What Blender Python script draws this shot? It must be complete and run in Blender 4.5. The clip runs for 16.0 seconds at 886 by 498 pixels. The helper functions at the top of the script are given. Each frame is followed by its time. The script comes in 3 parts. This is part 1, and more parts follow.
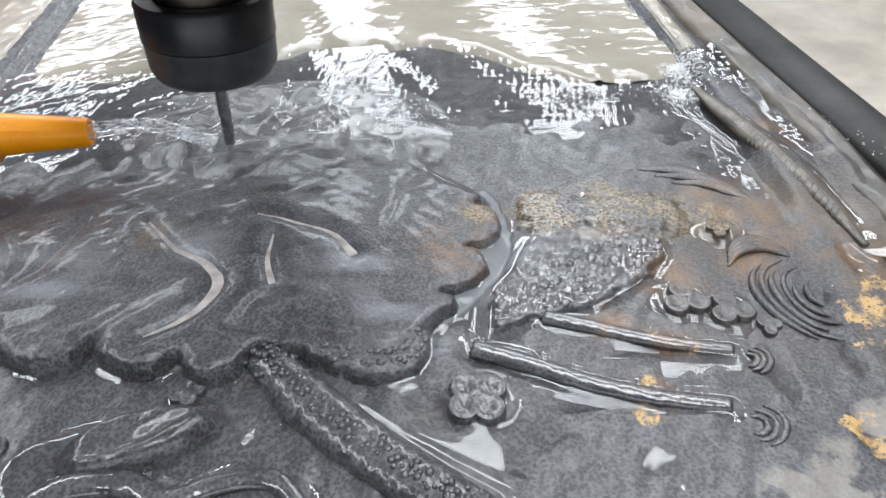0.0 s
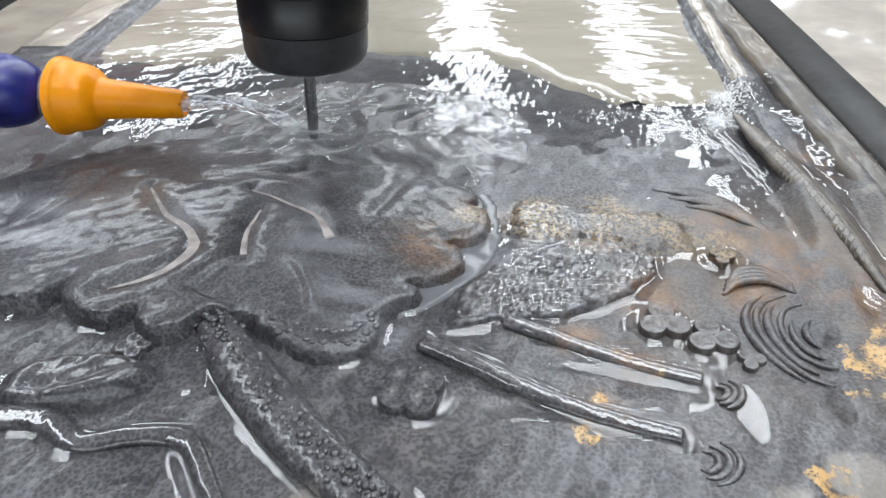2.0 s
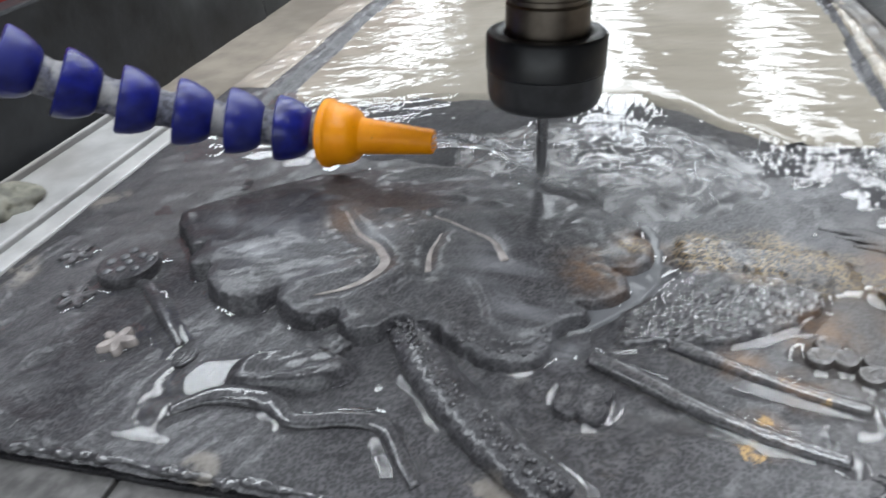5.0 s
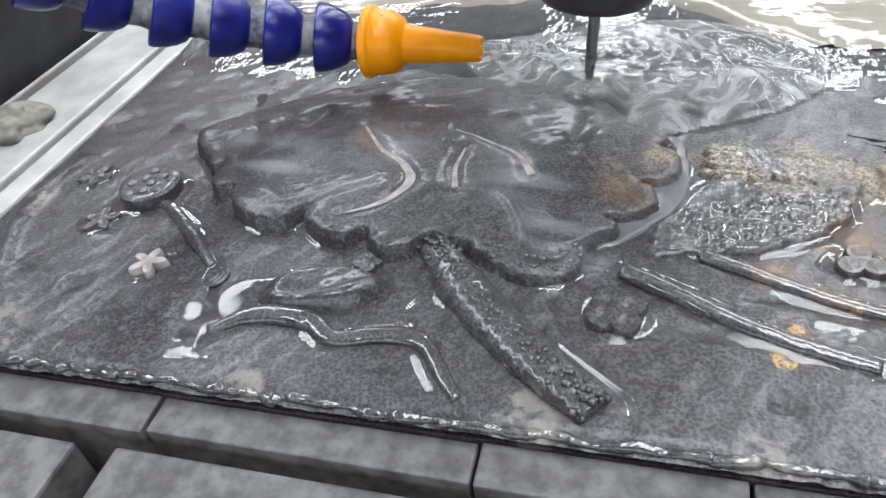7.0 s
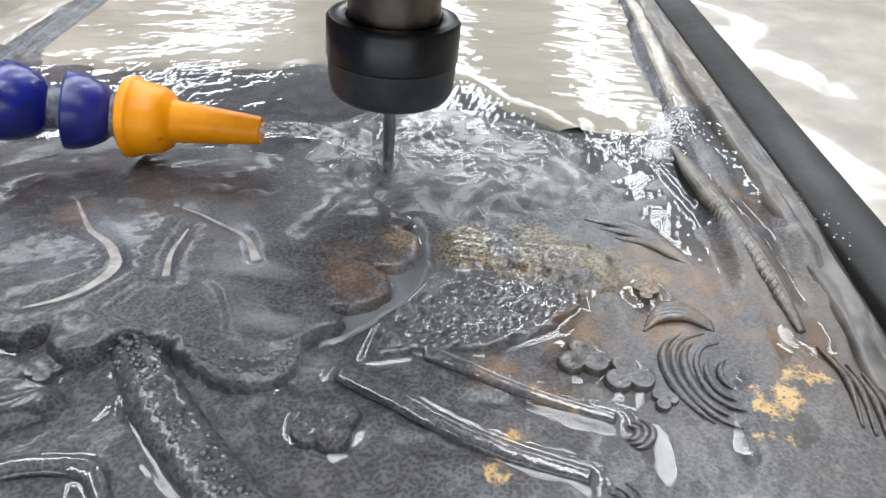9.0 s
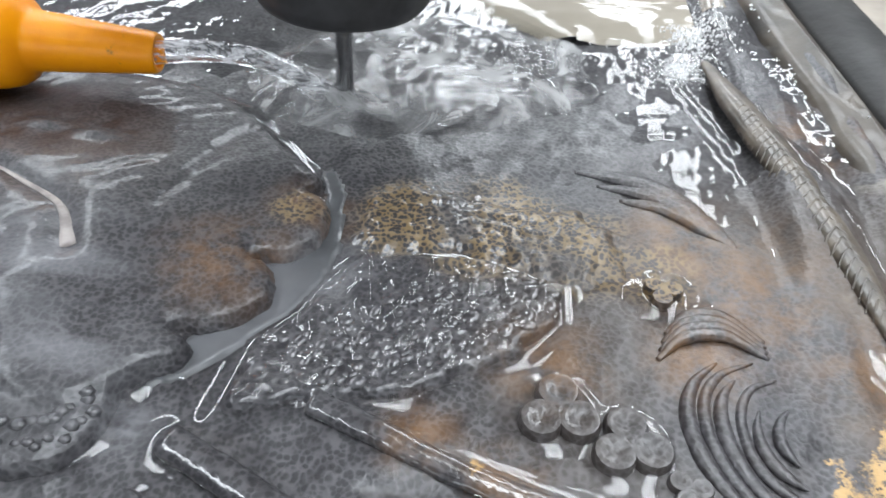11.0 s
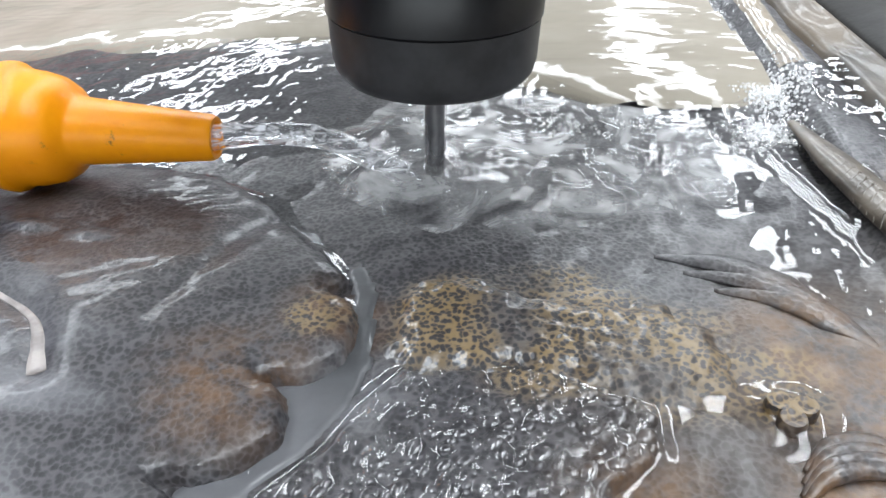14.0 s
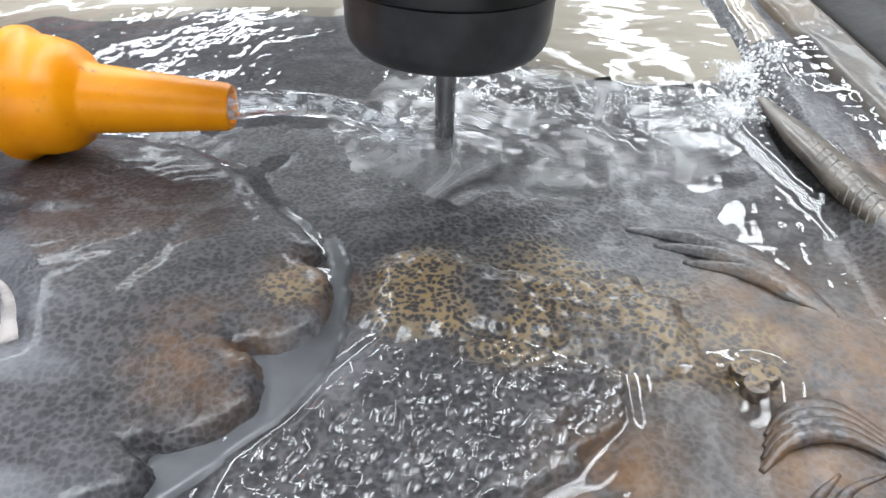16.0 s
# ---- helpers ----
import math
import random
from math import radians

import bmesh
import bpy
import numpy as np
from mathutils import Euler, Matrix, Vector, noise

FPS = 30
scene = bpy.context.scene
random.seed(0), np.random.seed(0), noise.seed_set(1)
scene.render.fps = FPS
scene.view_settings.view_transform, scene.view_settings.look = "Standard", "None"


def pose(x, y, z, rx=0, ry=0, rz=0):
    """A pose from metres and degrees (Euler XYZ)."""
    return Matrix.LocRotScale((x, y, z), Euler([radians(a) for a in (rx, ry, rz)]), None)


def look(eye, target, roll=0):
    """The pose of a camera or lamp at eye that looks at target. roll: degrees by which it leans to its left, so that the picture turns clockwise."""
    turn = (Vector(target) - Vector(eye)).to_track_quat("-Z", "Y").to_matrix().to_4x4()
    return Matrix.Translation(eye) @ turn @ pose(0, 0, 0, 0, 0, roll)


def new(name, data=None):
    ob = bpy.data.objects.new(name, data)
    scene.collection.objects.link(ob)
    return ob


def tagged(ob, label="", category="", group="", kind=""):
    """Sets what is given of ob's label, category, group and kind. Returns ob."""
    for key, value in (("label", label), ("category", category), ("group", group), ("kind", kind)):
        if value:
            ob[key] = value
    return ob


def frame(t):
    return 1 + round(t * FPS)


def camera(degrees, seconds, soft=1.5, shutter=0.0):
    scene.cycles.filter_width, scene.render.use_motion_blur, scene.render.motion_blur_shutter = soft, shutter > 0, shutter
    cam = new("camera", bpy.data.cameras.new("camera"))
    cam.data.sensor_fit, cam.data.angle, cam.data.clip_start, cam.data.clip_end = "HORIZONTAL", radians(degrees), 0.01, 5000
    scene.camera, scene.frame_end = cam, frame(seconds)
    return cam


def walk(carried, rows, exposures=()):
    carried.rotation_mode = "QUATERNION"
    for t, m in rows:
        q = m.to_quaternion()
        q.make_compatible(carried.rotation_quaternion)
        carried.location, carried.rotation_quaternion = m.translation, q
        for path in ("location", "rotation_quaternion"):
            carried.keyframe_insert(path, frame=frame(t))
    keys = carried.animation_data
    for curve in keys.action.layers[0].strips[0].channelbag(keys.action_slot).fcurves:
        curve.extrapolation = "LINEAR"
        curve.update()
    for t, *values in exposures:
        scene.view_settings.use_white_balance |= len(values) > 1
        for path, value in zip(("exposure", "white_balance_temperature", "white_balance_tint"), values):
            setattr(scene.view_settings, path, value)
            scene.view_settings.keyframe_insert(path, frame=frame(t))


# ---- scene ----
cam = camera(63.0, 16.0, soft=1.5, shutter=0.35)
PATH = [
    (0, (-0.008, -0.003, 0.097), (0.078, 1.517, -1.201), -3.1),
    (0.5, (-0.001, -0.003, 0.095), (-0.022, 1.525, -1.195), -3.5),
    (1, (0.007, -0.004, 0.09), (-0.12, 1.549, -1.164), -3.5),
    (1.5, (0.013, -0.003, 0.088), (-0.179, 1.559, -1.146), -3.5),
    (2, (0.015, -0.005, 0.086), (-0.165, 1.586, -1.113), -2.4),
    (2.5, (0.017, -0.005, 0.087), (-0.203, 1.623, -1.054), -2.3),
    (3, (0.017, -0.004, 0.09), (-0.244, 1.679, -0.96), -1.7),
    (3.5, (0.017, -0.006, 0.092), (-0.284, 1.785, -0.747), -1.0),
    (4, (0.017, -0.007, 0.092), (-0.333, 1.772, -0.752), -1.5),
    (4.5, (0.014, -0.011, 0.092), (-0.425, 1.715, -0.818), -3.7),
    (5, (0.009, -0.019, 0.092), (-0.526, 1.571, -0.998), -6.7),
    (5.2, (0.006, -0.02, 0.092), (-0.572, 1.529, -1.033), -7.8),
    (7.3, (0.003, -0.019, 0.094), (-0.478, 1.423, -1.206), -8.0),
    (7.5, (0.003, -0.017, 0.094), (-0.422, 1.452, -1.195), -6.8),
    (8, (0.01, -0.012, 0.093), (-0.31, 1.51, -1.166), -4.4),
    (8.5, (0.016, -0.006, 0.091), (-0.136, 1.574, -1.126), -0.5),
    (9, (0.022, -0.001, 0.09), (-0.064, 1.597, -1.109), 1.4),
    (9.5, (0.031, 0.004, 0.084), (-0.088, 1.614, -1.097), 1.0),
    (9.7, (0.034, 0.008, 0.085), (-0.108, 1.609, -1.105), 0.4),
    (11.8, (0.031, 0.054, 0.058), (-0.046, 1.448, -1.373), 1.1),
    (12, (0.031, 0.054, 0.058), (-0.1, 1.456, -1.362), -0.6),
    (12.5, (0.031, 0.054, 0.055), (-0.072, 1.438, -1.385), 0.4),
    (13, (0.031, 0.056, 0.054), (-0.081, 1.506, -1.319), -1.0),
    (13.5, (0.03, 0.059, 0.056), (-0.199, 1.615, -1.178), -4.1),
    (14, (0.03, 0.059, 0.056), (-0.197, 1.651, -1.135), -4.1),
    (14.5, (0.031, 0.059, 0.056), (-0.184, 1.654, -1.133), -3.8),
    (15, (0.031, 0.06, 0.056), (-0.195, 1.649, -1.137), -4.3),
    (15.5, (0.031, 0.059, 0.056), (-0.192, 1.64, -1.149), -4.3),
    (16, (0.03, 0.058, 0.056), (-0.124, 1.616, -1.189), -2.3),
]
EXPOSURES = [(0, -0.3), (2.5, -0.28), (3.5, -0.52), (4.5, -0.70), (5.2, -0.48), (7.3, -0.14), (8.5, -0.16), (9.7, -0.25), (12, 0.0), (13, 0.1), (14, 0.0), (16, 0.0)]
walk(cam, [(t, look(eye, target, roll)) for t, eye, target, roll in PATH], EXPOSURES)

# ---- light ----
MM = 0.001
world = bpy.data.worlds.new("sky")
scene.world = world
world.use_nodes = True
_sky = world.node_tree.nodes.new("ShaderNodeTexSky")
_sky.sky_type, _sky.sun_disc, _sky.sun_elevation, _sky.sun_rotation = "NISHITA", False, radians(50), radians(20)
world.node_tree.nodes["Background"].inputs["Strength"].default_value = 0.10
world.node_tree.links.new(_sky.outputs[0], world.node_tree.nodes["Background"].inputs["Color"])
ROOF = 3.0
# skylight strips: place at y = 5.2 m, sideways drift per metre, width
STRIPS = ((-2.92, -0.08, 0.62), (-0.26, -0.085, 0.62), (1.26, 0.0, 0.50), (2.90, 0.0, 0.42))
for _x, _d, _w in STRIPS:
    _l = bpy.data.lights.new("skylight_daylight", "AREA")
    _l.shape, _l.size, _l.size_y, _l.energy, _l.color = "RECTANGLE", _w, 14.4, 635.0 * _w, (0.89, 0.95, 1.0)
    _o = new("skylight_daylight", _l)
    _o.matrix_basis = pose(_x, 5.2, ROOF + 0.03, 0, 0, -math.degrees(math.atan(_d)))

# unseen fill lamp added behind the camera to brighten the sides facing it
_l = bpy.data.lights.new("front_fill_light", "AREA")
_l.shape, _l.size, _l.size_y, _l.energy, _l.color = "RECTANGLE", 10.0, 2.6, 210.0, (0.92, 0.97, 1.0)
new("front_fill_light", _l).matrix_basis = pose(0, -6.95, 1.2, -90, 0, 180)

# ---- materials ----


class Nodes:
    """Short hand for building a node material."""

    def __init__(self, name):
        self.mat = bpy.data.materials.new(name)
        self.mat.use_nodes = True
        self.t = self.mat.node_tree
        self.bsdf = self.t.nodes["Principled BSDF"]
        self.out = self.t.nodes["Material Output"]
        self.pos = self.node("ShaderNodeNewGeometry").outputs["Position"]

    def node(self, kind, **values):
        n = self.t.nodes.new(kind)
        for k, v in values.items():
            setattr(n, k, v)
        return n

    def link(self, a, b):
        if hasattr(a, "is_linked"):
            self.t.links.new(a, b)
        else:
            b.default_value = a

    def noise(self, scale, detail=4.0, rough=0.55, where=None, distort=0.0):
        n = self.node("ShaderNodeTexNoise")
        n.inputs["Scale"].default_value, n.inputs["Detail"].default_value = scale, detail
        n.inputs["Roughness"].default_value, n.inputs["Distortion"].default_value = rough, distort
        self.link(where or self.pos, n.inputs["Vector"])
        return n.outputs["Fac"]

    def voronoi(self, scale, feature="F1", where=None):
        n = self.node("ShaderNodeTexVoronoi", feature=feature)
        n.inputs["Scale"].default_value = scale
        self.link(where or self.pos, n.inputs["Vector"])
        return n.outputs["Distance"]

    def math(self, op, a, b=0.0, clamp=False):
        n = self.node("ShaderNodeMath", operation=op, use_clamp=clamp)
        self.link(a, n.inputs[0])
        self.link(b, n.inputs[1])
        return n.outputs[0]

    def ramp(self, fac, lo, hi, a=0.0, b=1.0):
        n = self.node("ShaderNodeMapRange", interpolation_type="SMOOTHSTEP")
        self.link(fac, n.inputs["Value"])
        for k, v in (("From Min", lo), ("From Max", hi), ("To Min", a), ("To Max", b)):
            n.inputs[k].default_value = v
        return n.outputs["Result"]

    def mix(self, fac, a, b):
        n = self.node("ShaderNodeMix", data_type="RGBA")
        self.link(fac, n.inputs[0])
        for v, s in ((a, n.inputs[6]), (b, n.inputs[7])):
            self.link((*v, 1.0) if isinstance(v, tuple) else v, s)
        return n.outputs[2]

    def blob(self, x, y, r):
        """1 near a place on the slab, fading to 0 at r."""
        n = self.node("ShaderNodeVectorMath", operation="DISTANCE")
        self.link(self.pos, n.inputs[0])
        n.inputs[1].default_value = (x * MM, y * MM, 0)
        return self.ramp(n.outputs["Value"], r * MM, 0.0)

    def bump(self, height, strength, distance, under=None):
        n = self.node("ShaderNodeBump")
        n.inputs["Strength"].default_value, n.inputs["Distance"].default_value = strength, distance
        self.link(height, n.inputs["Height"])
        if under is not None:
            self.link(under, n.inputs["Normal"])
        return n.outputs["Normal"]

    def set(self, **values):
        for k, v in values.items():
            s = self.bsdf.inputs[k.replace("_", " ")]
            self.link((*v, 1.0) if isinstance(v, tuple) and len(v) == 3 else v, s)
        return self.mat


def make_stone(name="wet_dark_stone", coat=0.7, dull=0.06, drained=1.0, ior=1.45, wavy=1.0):
    m = Nodes(name)
    sep = m.node("ShaderNodeSeparateXYZ")
    m.link(m.pos, sep.inputs[0])
    coat = m.ramp(sep.outputs["X"], 0.074, 0.090, coat, coat * 0.25)
    jitter = m.node("ShaderNodeTexNoise")
    jitter.inputs["Scale"].default_value = 500.0
    m.link(m.pos, jitter.inputs["Vector"])
    far = m.node("ShaderNodeVectorMath", operation="MULTIPLY_ADD")
    m.link(jitter.outputs["Color"], far.inputs[0])
    far.inputs[1].default_value = (0.0011, 0.0011, 0.0011)
    m.link(m.pos, far.inputs[2])
    cells = m.voronoi(1500.0, where=far.outputs[0])
    blur = m.noise(330.0, 5)
    speck = m.math("MULTIPLY", m.ramp(cells, 0.30, 0.78), m.ramp(blur, 0.22, 0.66, 0.35, 1.0))
    col = m.mix(speck, (0.025, 0.0238, 0.027), (0.088, 0.084, 0.090))
    cloud = m.noise(26.0, 6, 0.6, distort=1.2)
    col = m.mix(m.ramp(cloud, 0.5, 0.78, 0.0, 0.5), col, (0.12, 0.12, 0.126))
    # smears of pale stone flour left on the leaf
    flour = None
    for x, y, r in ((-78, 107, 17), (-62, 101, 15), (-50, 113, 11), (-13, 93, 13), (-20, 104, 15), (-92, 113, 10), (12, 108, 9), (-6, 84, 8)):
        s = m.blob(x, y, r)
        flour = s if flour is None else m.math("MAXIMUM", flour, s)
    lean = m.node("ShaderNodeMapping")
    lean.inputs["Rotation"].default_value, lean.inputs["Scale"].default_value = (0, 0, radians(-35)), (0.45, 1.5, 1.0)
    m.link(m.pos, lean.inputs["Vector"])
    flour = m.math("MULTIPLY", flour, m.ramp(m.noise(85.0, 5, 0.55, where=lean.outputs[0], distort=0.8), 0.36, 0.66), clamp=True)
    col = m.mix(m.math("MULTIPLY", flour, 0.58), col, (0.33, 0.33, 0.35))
    silt = None
    for x, y, r in ((-142, 92, 13), (-137, 66, 12), (-118, 50, 11), (-60, 46, 6), (-12, 47, 10), (24, 46, 8), (44, 48, 9), (54, 51, 11), (64, 60, 8), (-140, 130, 10), (82, 110, 9), (90, 130, 8)):
        s = m.blob(x, y, r)
        silt = s if silt is None else m.math("MAXIMUM", silt, s)
    silt = m.math("MULTIPLY", m.ramp(silt, 0.15, 0.6), m.ramp(m.noise(110.0, 5, 0.6, distort=0.6), 0.46, 0.56), clamp=True)
    col = m.mix(m.math("MULTIPLY", silt, 0.5), col, (0.31, 0.275, 0.235))
    # iron stain
    fine = m.noise(170.0, 6, 0.7)
    stain = None
    for x, y, r in ((0, 107, 13), (8, 119, 9), (66, 111, 20), (60, 118, 14), (27, 85, 7),
                    (36, 80, 7), (29, 69, 7), (41, 96, 11), (84, 142, 13), (-61, 118, 10), (80, 97, 14), (58, 98, 10)):
        b = m.blob(x, y, r)
        stain = b if stain is None else m.math("MAXIMUM", stain, b)
    stain = m.math("MULTIPLY", stain, m.ramp(fine, 0.36, 0.62), clamp=True)
    col = m.mix(m.math("MULTIPLY", stain, 0.62), col, (0.23, 0.115, 0.042))
    net = None
    for x, y, r in ((33, 119, 17), (22, 120, 13), (46, 115, 13), (55, 112, 9), (7, 118, 7)):
        s = m.blob(x, y, r)
        net = s if net is None else m.math("MAXIMUM", net, s)
    net = m.math("MULTIPLY", m.math("MULTIPLY", m.ramp(net, 0.08, 0.5), m.ramp(cells, 0.36, 0.66)), m.ramp(m.noise(120.0, 4), 0.34, 0.6, 0.1, 0.9), clamp=True)
    col = m.mix(m.math("MULTIPLY", net, 0.62), col, (0.34, 0.225, 0.085))
    warm = m.math("MULTIPLY", m.blob(75, 95, 55), m.ramp(m.noise(38.0, 4), 0.3, 0.7))
    col = m.mix(m.math("MULTIPLY", warm, 0.8), col, (0.088, 0.060, 0.036))
    ochre = None
    for x, y, r in ((74, 82, 9), (71, 74, 6), (80, 90, 7), (27, 65, 5), (28, 71, 4), (60, 58, 7), (33, 80.5, 3.5), (40, 77.5, 3.5)):
        b = m.blob(x, y, r)
        ochre = b if ochre is None else m.math("MAXIMUM", ochre, b)
    ochre = m.math("MULTIPLY", m.ramp(m.math("ADD", ochre, m.math("MULTIPLY", m.math("SUBTRACT", m.noise(190.0, 5, 0.65), 0.5), 3.6)), 0.58, 0.78), m.math("MULTIPLY", m.ramp(ochre, 0.05, 0.3), m.ramp(fine, 0.42, 0.54)), clamp=True)
    col = m.mix(m.math("MULTIPLY", ochre, m.ramp(cells, 0.15, 0.35)), col, (0.44, 0.27, 0.10))
    h = m.math("ADD", m.math("MULTIPLY", cells, 0.6), m.noise(900.0, 3))
    n1 = m.bump(h, 0.35, 0.0003)
    wet = m.bump(m.noise(480.0, 2, 0.5), 0.45, 0.00022 * wavy, under=m.bump(m.noise(120.0, 3, 0.5, distort=0.6), 0.5, 0.0005 * wavy))
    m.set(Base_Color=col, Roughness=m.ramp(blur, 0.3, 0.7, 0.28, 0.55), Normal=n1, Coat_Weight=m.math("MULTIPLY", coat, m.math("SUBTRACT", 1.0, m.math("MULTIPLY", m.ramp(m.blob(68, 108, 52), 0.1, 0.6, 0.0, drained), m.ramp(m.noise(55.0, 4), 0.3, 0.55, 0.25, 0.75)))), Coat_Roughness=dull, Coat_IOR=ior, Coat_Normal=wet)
    return m.mat


def make_plain(name, color, rough=0.5, metal=0.0, grain=300.0, vary=0.25, depth=0.0002, coat=0.0, stain=None, aniso=None):
    m = Nodes(name)
    dark = tuple(c * (1 - vary) for c in color)
    lite = tuple(min(1.0, c * (1 + vary)) for c in color)
    col = m.mix(m.ramp(m.noise(grain, 5), 0.3, 0.7), dark, lite)
    big = m.noise(grain * 0.12, 4, 0.6)
    if stain:
        col = m.mix(m.ramp(big, 0.5, 0.66), col, stain)
    m.set(Base_Color=col, Roughness=m.ramp(big, 0.3, 0.7, rough * 0.75, min(1.0, rough * 1.25)), Metallic=metal, Normal=m.bump(m.noise(grain * 3, 3), 0.3, depth), Coat_Weight=coat, Coat_Roughness=0.05)
    return m.mat


def make_pool():
    m = Nodes("milky_slurry_water")
    col = m.mix(m.ramp(m.noise(14.0, 5, 0.6, distort=1.5), 0.35, 0.7), (0.29, 0.26, 0.215), (0.37, 0.335, 0.285))
    stretch = m.node("ShaderNodeMapping")
    stretch.inputs["Scale"].default_value = (0.55, 1.5, 1.0)
    m.link(m.pos, stretch.inputs["Vector"])
    rip = m.noise(95.0, 2, 0.45, where=stretch.outputs[0], distort=0.7)
    m.set(Base_Color=col, Roughness=0.045, IOR=1.33, Specular_IOR_Level=0.5, Normal=m.bump(rip, 0.19, 0.0022))
    return m.mat


def make_film(name, rip_scale, rip, milk_lo, milk_hi, milk_most, white=0.5, ior=1.55, dull=0.03, swirl=42.0):
    """Clear shallow water: see-through, mirror-like at a slant, with streaks of milky slurry."""
    m = Nodes(name)
    nrm = m.bump(m.noise(rip_scale, 3, 0.5, distort=0.8), 0.6, rip)
    clear = m.node("ShaderNodeBsdfTransparent")
    gloss = m.node("ShaderNodeBsdfGlossy")
    gloss.inputs["Roughness"].default_value = dull
    m.link(nrm, gloss.inputs["Normal"])
    milk = m.node("ShaderNodeBsdfDiffuse")
    milk.inputs["Color"].default_value = (white, white, white, 1)
    f = m.node("ShaderNodeFresnel")
    f.inputs["IOR"].default_value = ior
    m.link(nrm, f.inputs["Normal"])
    a, b = m.node("ShaderNodeMixShader"), m.node("ShaderNodeMixShader")
    streak = m.ramp(m.noise(swirl, 7, 0.62, distort=2.2), milk_lo, milk_hi, 0.0, milk_most)
    m.link(streak, a.inputs[0])
    m.link(clear.outputs[0], a.inputs[1])
    m.link(milk.outputs[0], a.inputs[2])
    m.link(f.outputs[0], b.inputs[0])
    m.link(a.outputs[0], b.inputs[1])
    m.link(gloss.outputs[0], b.inputs[2])
    m.link(b.outputs[0], m.out.inputs["Surface"])
    return m.mat


STONE = make_stone()
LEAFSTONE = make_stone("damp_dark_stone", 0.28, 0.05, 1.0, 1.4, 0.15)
PLAINSTONE = make_stone("flat_wet_stone", 0.20, 0.04, 1.0, 1.45, 1.1)
DRIPPING = make_stone("dripping_dark_stone", 1.0, 0.02, 0.0, 1.65)
POOL = make_pool()
FILM = make_film("clear_shallow_water", 80.0, 0.00012, 0.48, 0.8, 0.2)
FOAMY = make_film("churned_water", 110.0, 0.0007, 0.36, 0.66, 0.60, 0.54, 1.22, 0.08, 62.0)
FROTH_GLINT = make_film("white_froth_and_glints", 500.0, 0.0005, 0.2, 0.6, 0.5, 0.8)


def make_jet():
    m = Nodes("clear_water_jet")
    along = m.node("ShaderNodeMapping")
    along.inputs["Scale"].default_value = (0.06, 1.0, 1.0)
    m.link(m.pos, along.inputs["Vector"])
    streak = m.noise(1500.0, 3, 0.6, where=along.outputs[0])
    m.set(Base_Color=m.mix(m.ramp(streak, 0.5, 0.7), (0.97, 0.98, 1.0), (0.75, 0.76, 0.78)), Roughness=0.03, IOR=1.33, Transmission_Weight=m.ramp(streak, 0.48, 0.66, 1.0, 0.2), Normal=m.bump(streak, 0.2, 0.0004))
    return m.mat


JET = make_jet()
PALE = make_plain("pale_groove_and_spot", (0.31, 0.275, 0.26), 0.45, 0, 350, 0.3)
STEEL = make_plain("brushed_steel", (0.40, 0.375, 0.335), 0.34, 1.0, 120, 0.2, 0.00005, stain=(0.25, 0.20, 0.16))
DARKSTEEL = make_plain("oiled_steel", (0.17, 0.145, 0.12), 0.33, 1.0, 200, 0.15, 0.00005)
BLACK = make_plain("black_oxide", (0.013, 0.013, 0.015), 0.36, 0.0, 300, 0.3, 0.00002)
GREYNUT = make_plain("worn_grey_oxide", (0.040, 0.040, 0.043), 0.45, 0.0, 300, 0.25, 0.00002)
CARBIDE = make_plain("carbide", (0.33, 0.33, 0.34), 0.25, 1.0, 400, 0.1)
BLUE = make_plain("blue_plastic", (0.006, 0.010, 0.16), 0.34, 0.0, 260, 0.35, 0.0001, coat=0.2, stain=(0.028, 0.034, 0.20))
GREYJOINT = make_plain("dusty_joint", (0.10, 0.10, 0.13), 0.6, 0.0, 700, 0.6, 0.0003, stain=(0.30, 0.29, 0.29))


def make_orange():
    m = Nodes("orange_plastic")
    col = m.mix(m.ramp(m.noise(160.0, 5), 0.3, 0.7), (0.92, 0.30, 0.0), (1.0, 0.36, 0.0))
    grime = m.math("MULTIPLY", m.ramp(m.noise(330.0, 6, 0.7), 0.60, 0.70), m.ramp(m.noise(60.0, 3), 0.48, 0.60))
    col = m.mix(m.math("MULTIPLY", grime, 0.8), col, (0.12, 0.05, 0.02))
    m.set(Base_Color=col, Roughness=0.42, Specular_IOR_Level=0.3, Coat_Weight=0.12, Coat_Roughness=0.12, Normal=m.bump(m.noise(420.0, 3), 0.3, 0.00025))
    return m.mat


ORANGE = make_orange()
RUBBER = make_plain("black_tray_paint", (0.015, 0.016, 0.018), 0.5, 0.0, 60, 0.5, 0.0008, stain=(0.075, 0.08, 0.082))
DAM = make_plain("wet_black_rubber", (0.012, 0.011, 0.010), 0.7, 0.0, 90, 0.5, 0.0008, stain=(0.030, 0.025, 0.020))
BANK = make_plain("wet_silt_bank", (0.068, 0.058, 0.048), 0.45, 0.0, 130, 0.5, 0.0006, coat=0.2, stain=(0.13, 0.10, 0.07))
CHANNEL = make_plain("flour_grey_channel", (0.092, 0.094, 0.100), 0.4, 0.0, 130, 0.25, 0.0003, coat=0.35, stain=(0.16, 0.16, 0.17))
MUD = make_plain("wet_brown_stone", (0.085, 0.070, 0.054), 0.45, 0.0, 260, 0.5, 0.0004, coat=0.35, stain=(0.14, 0.115, 0.09))
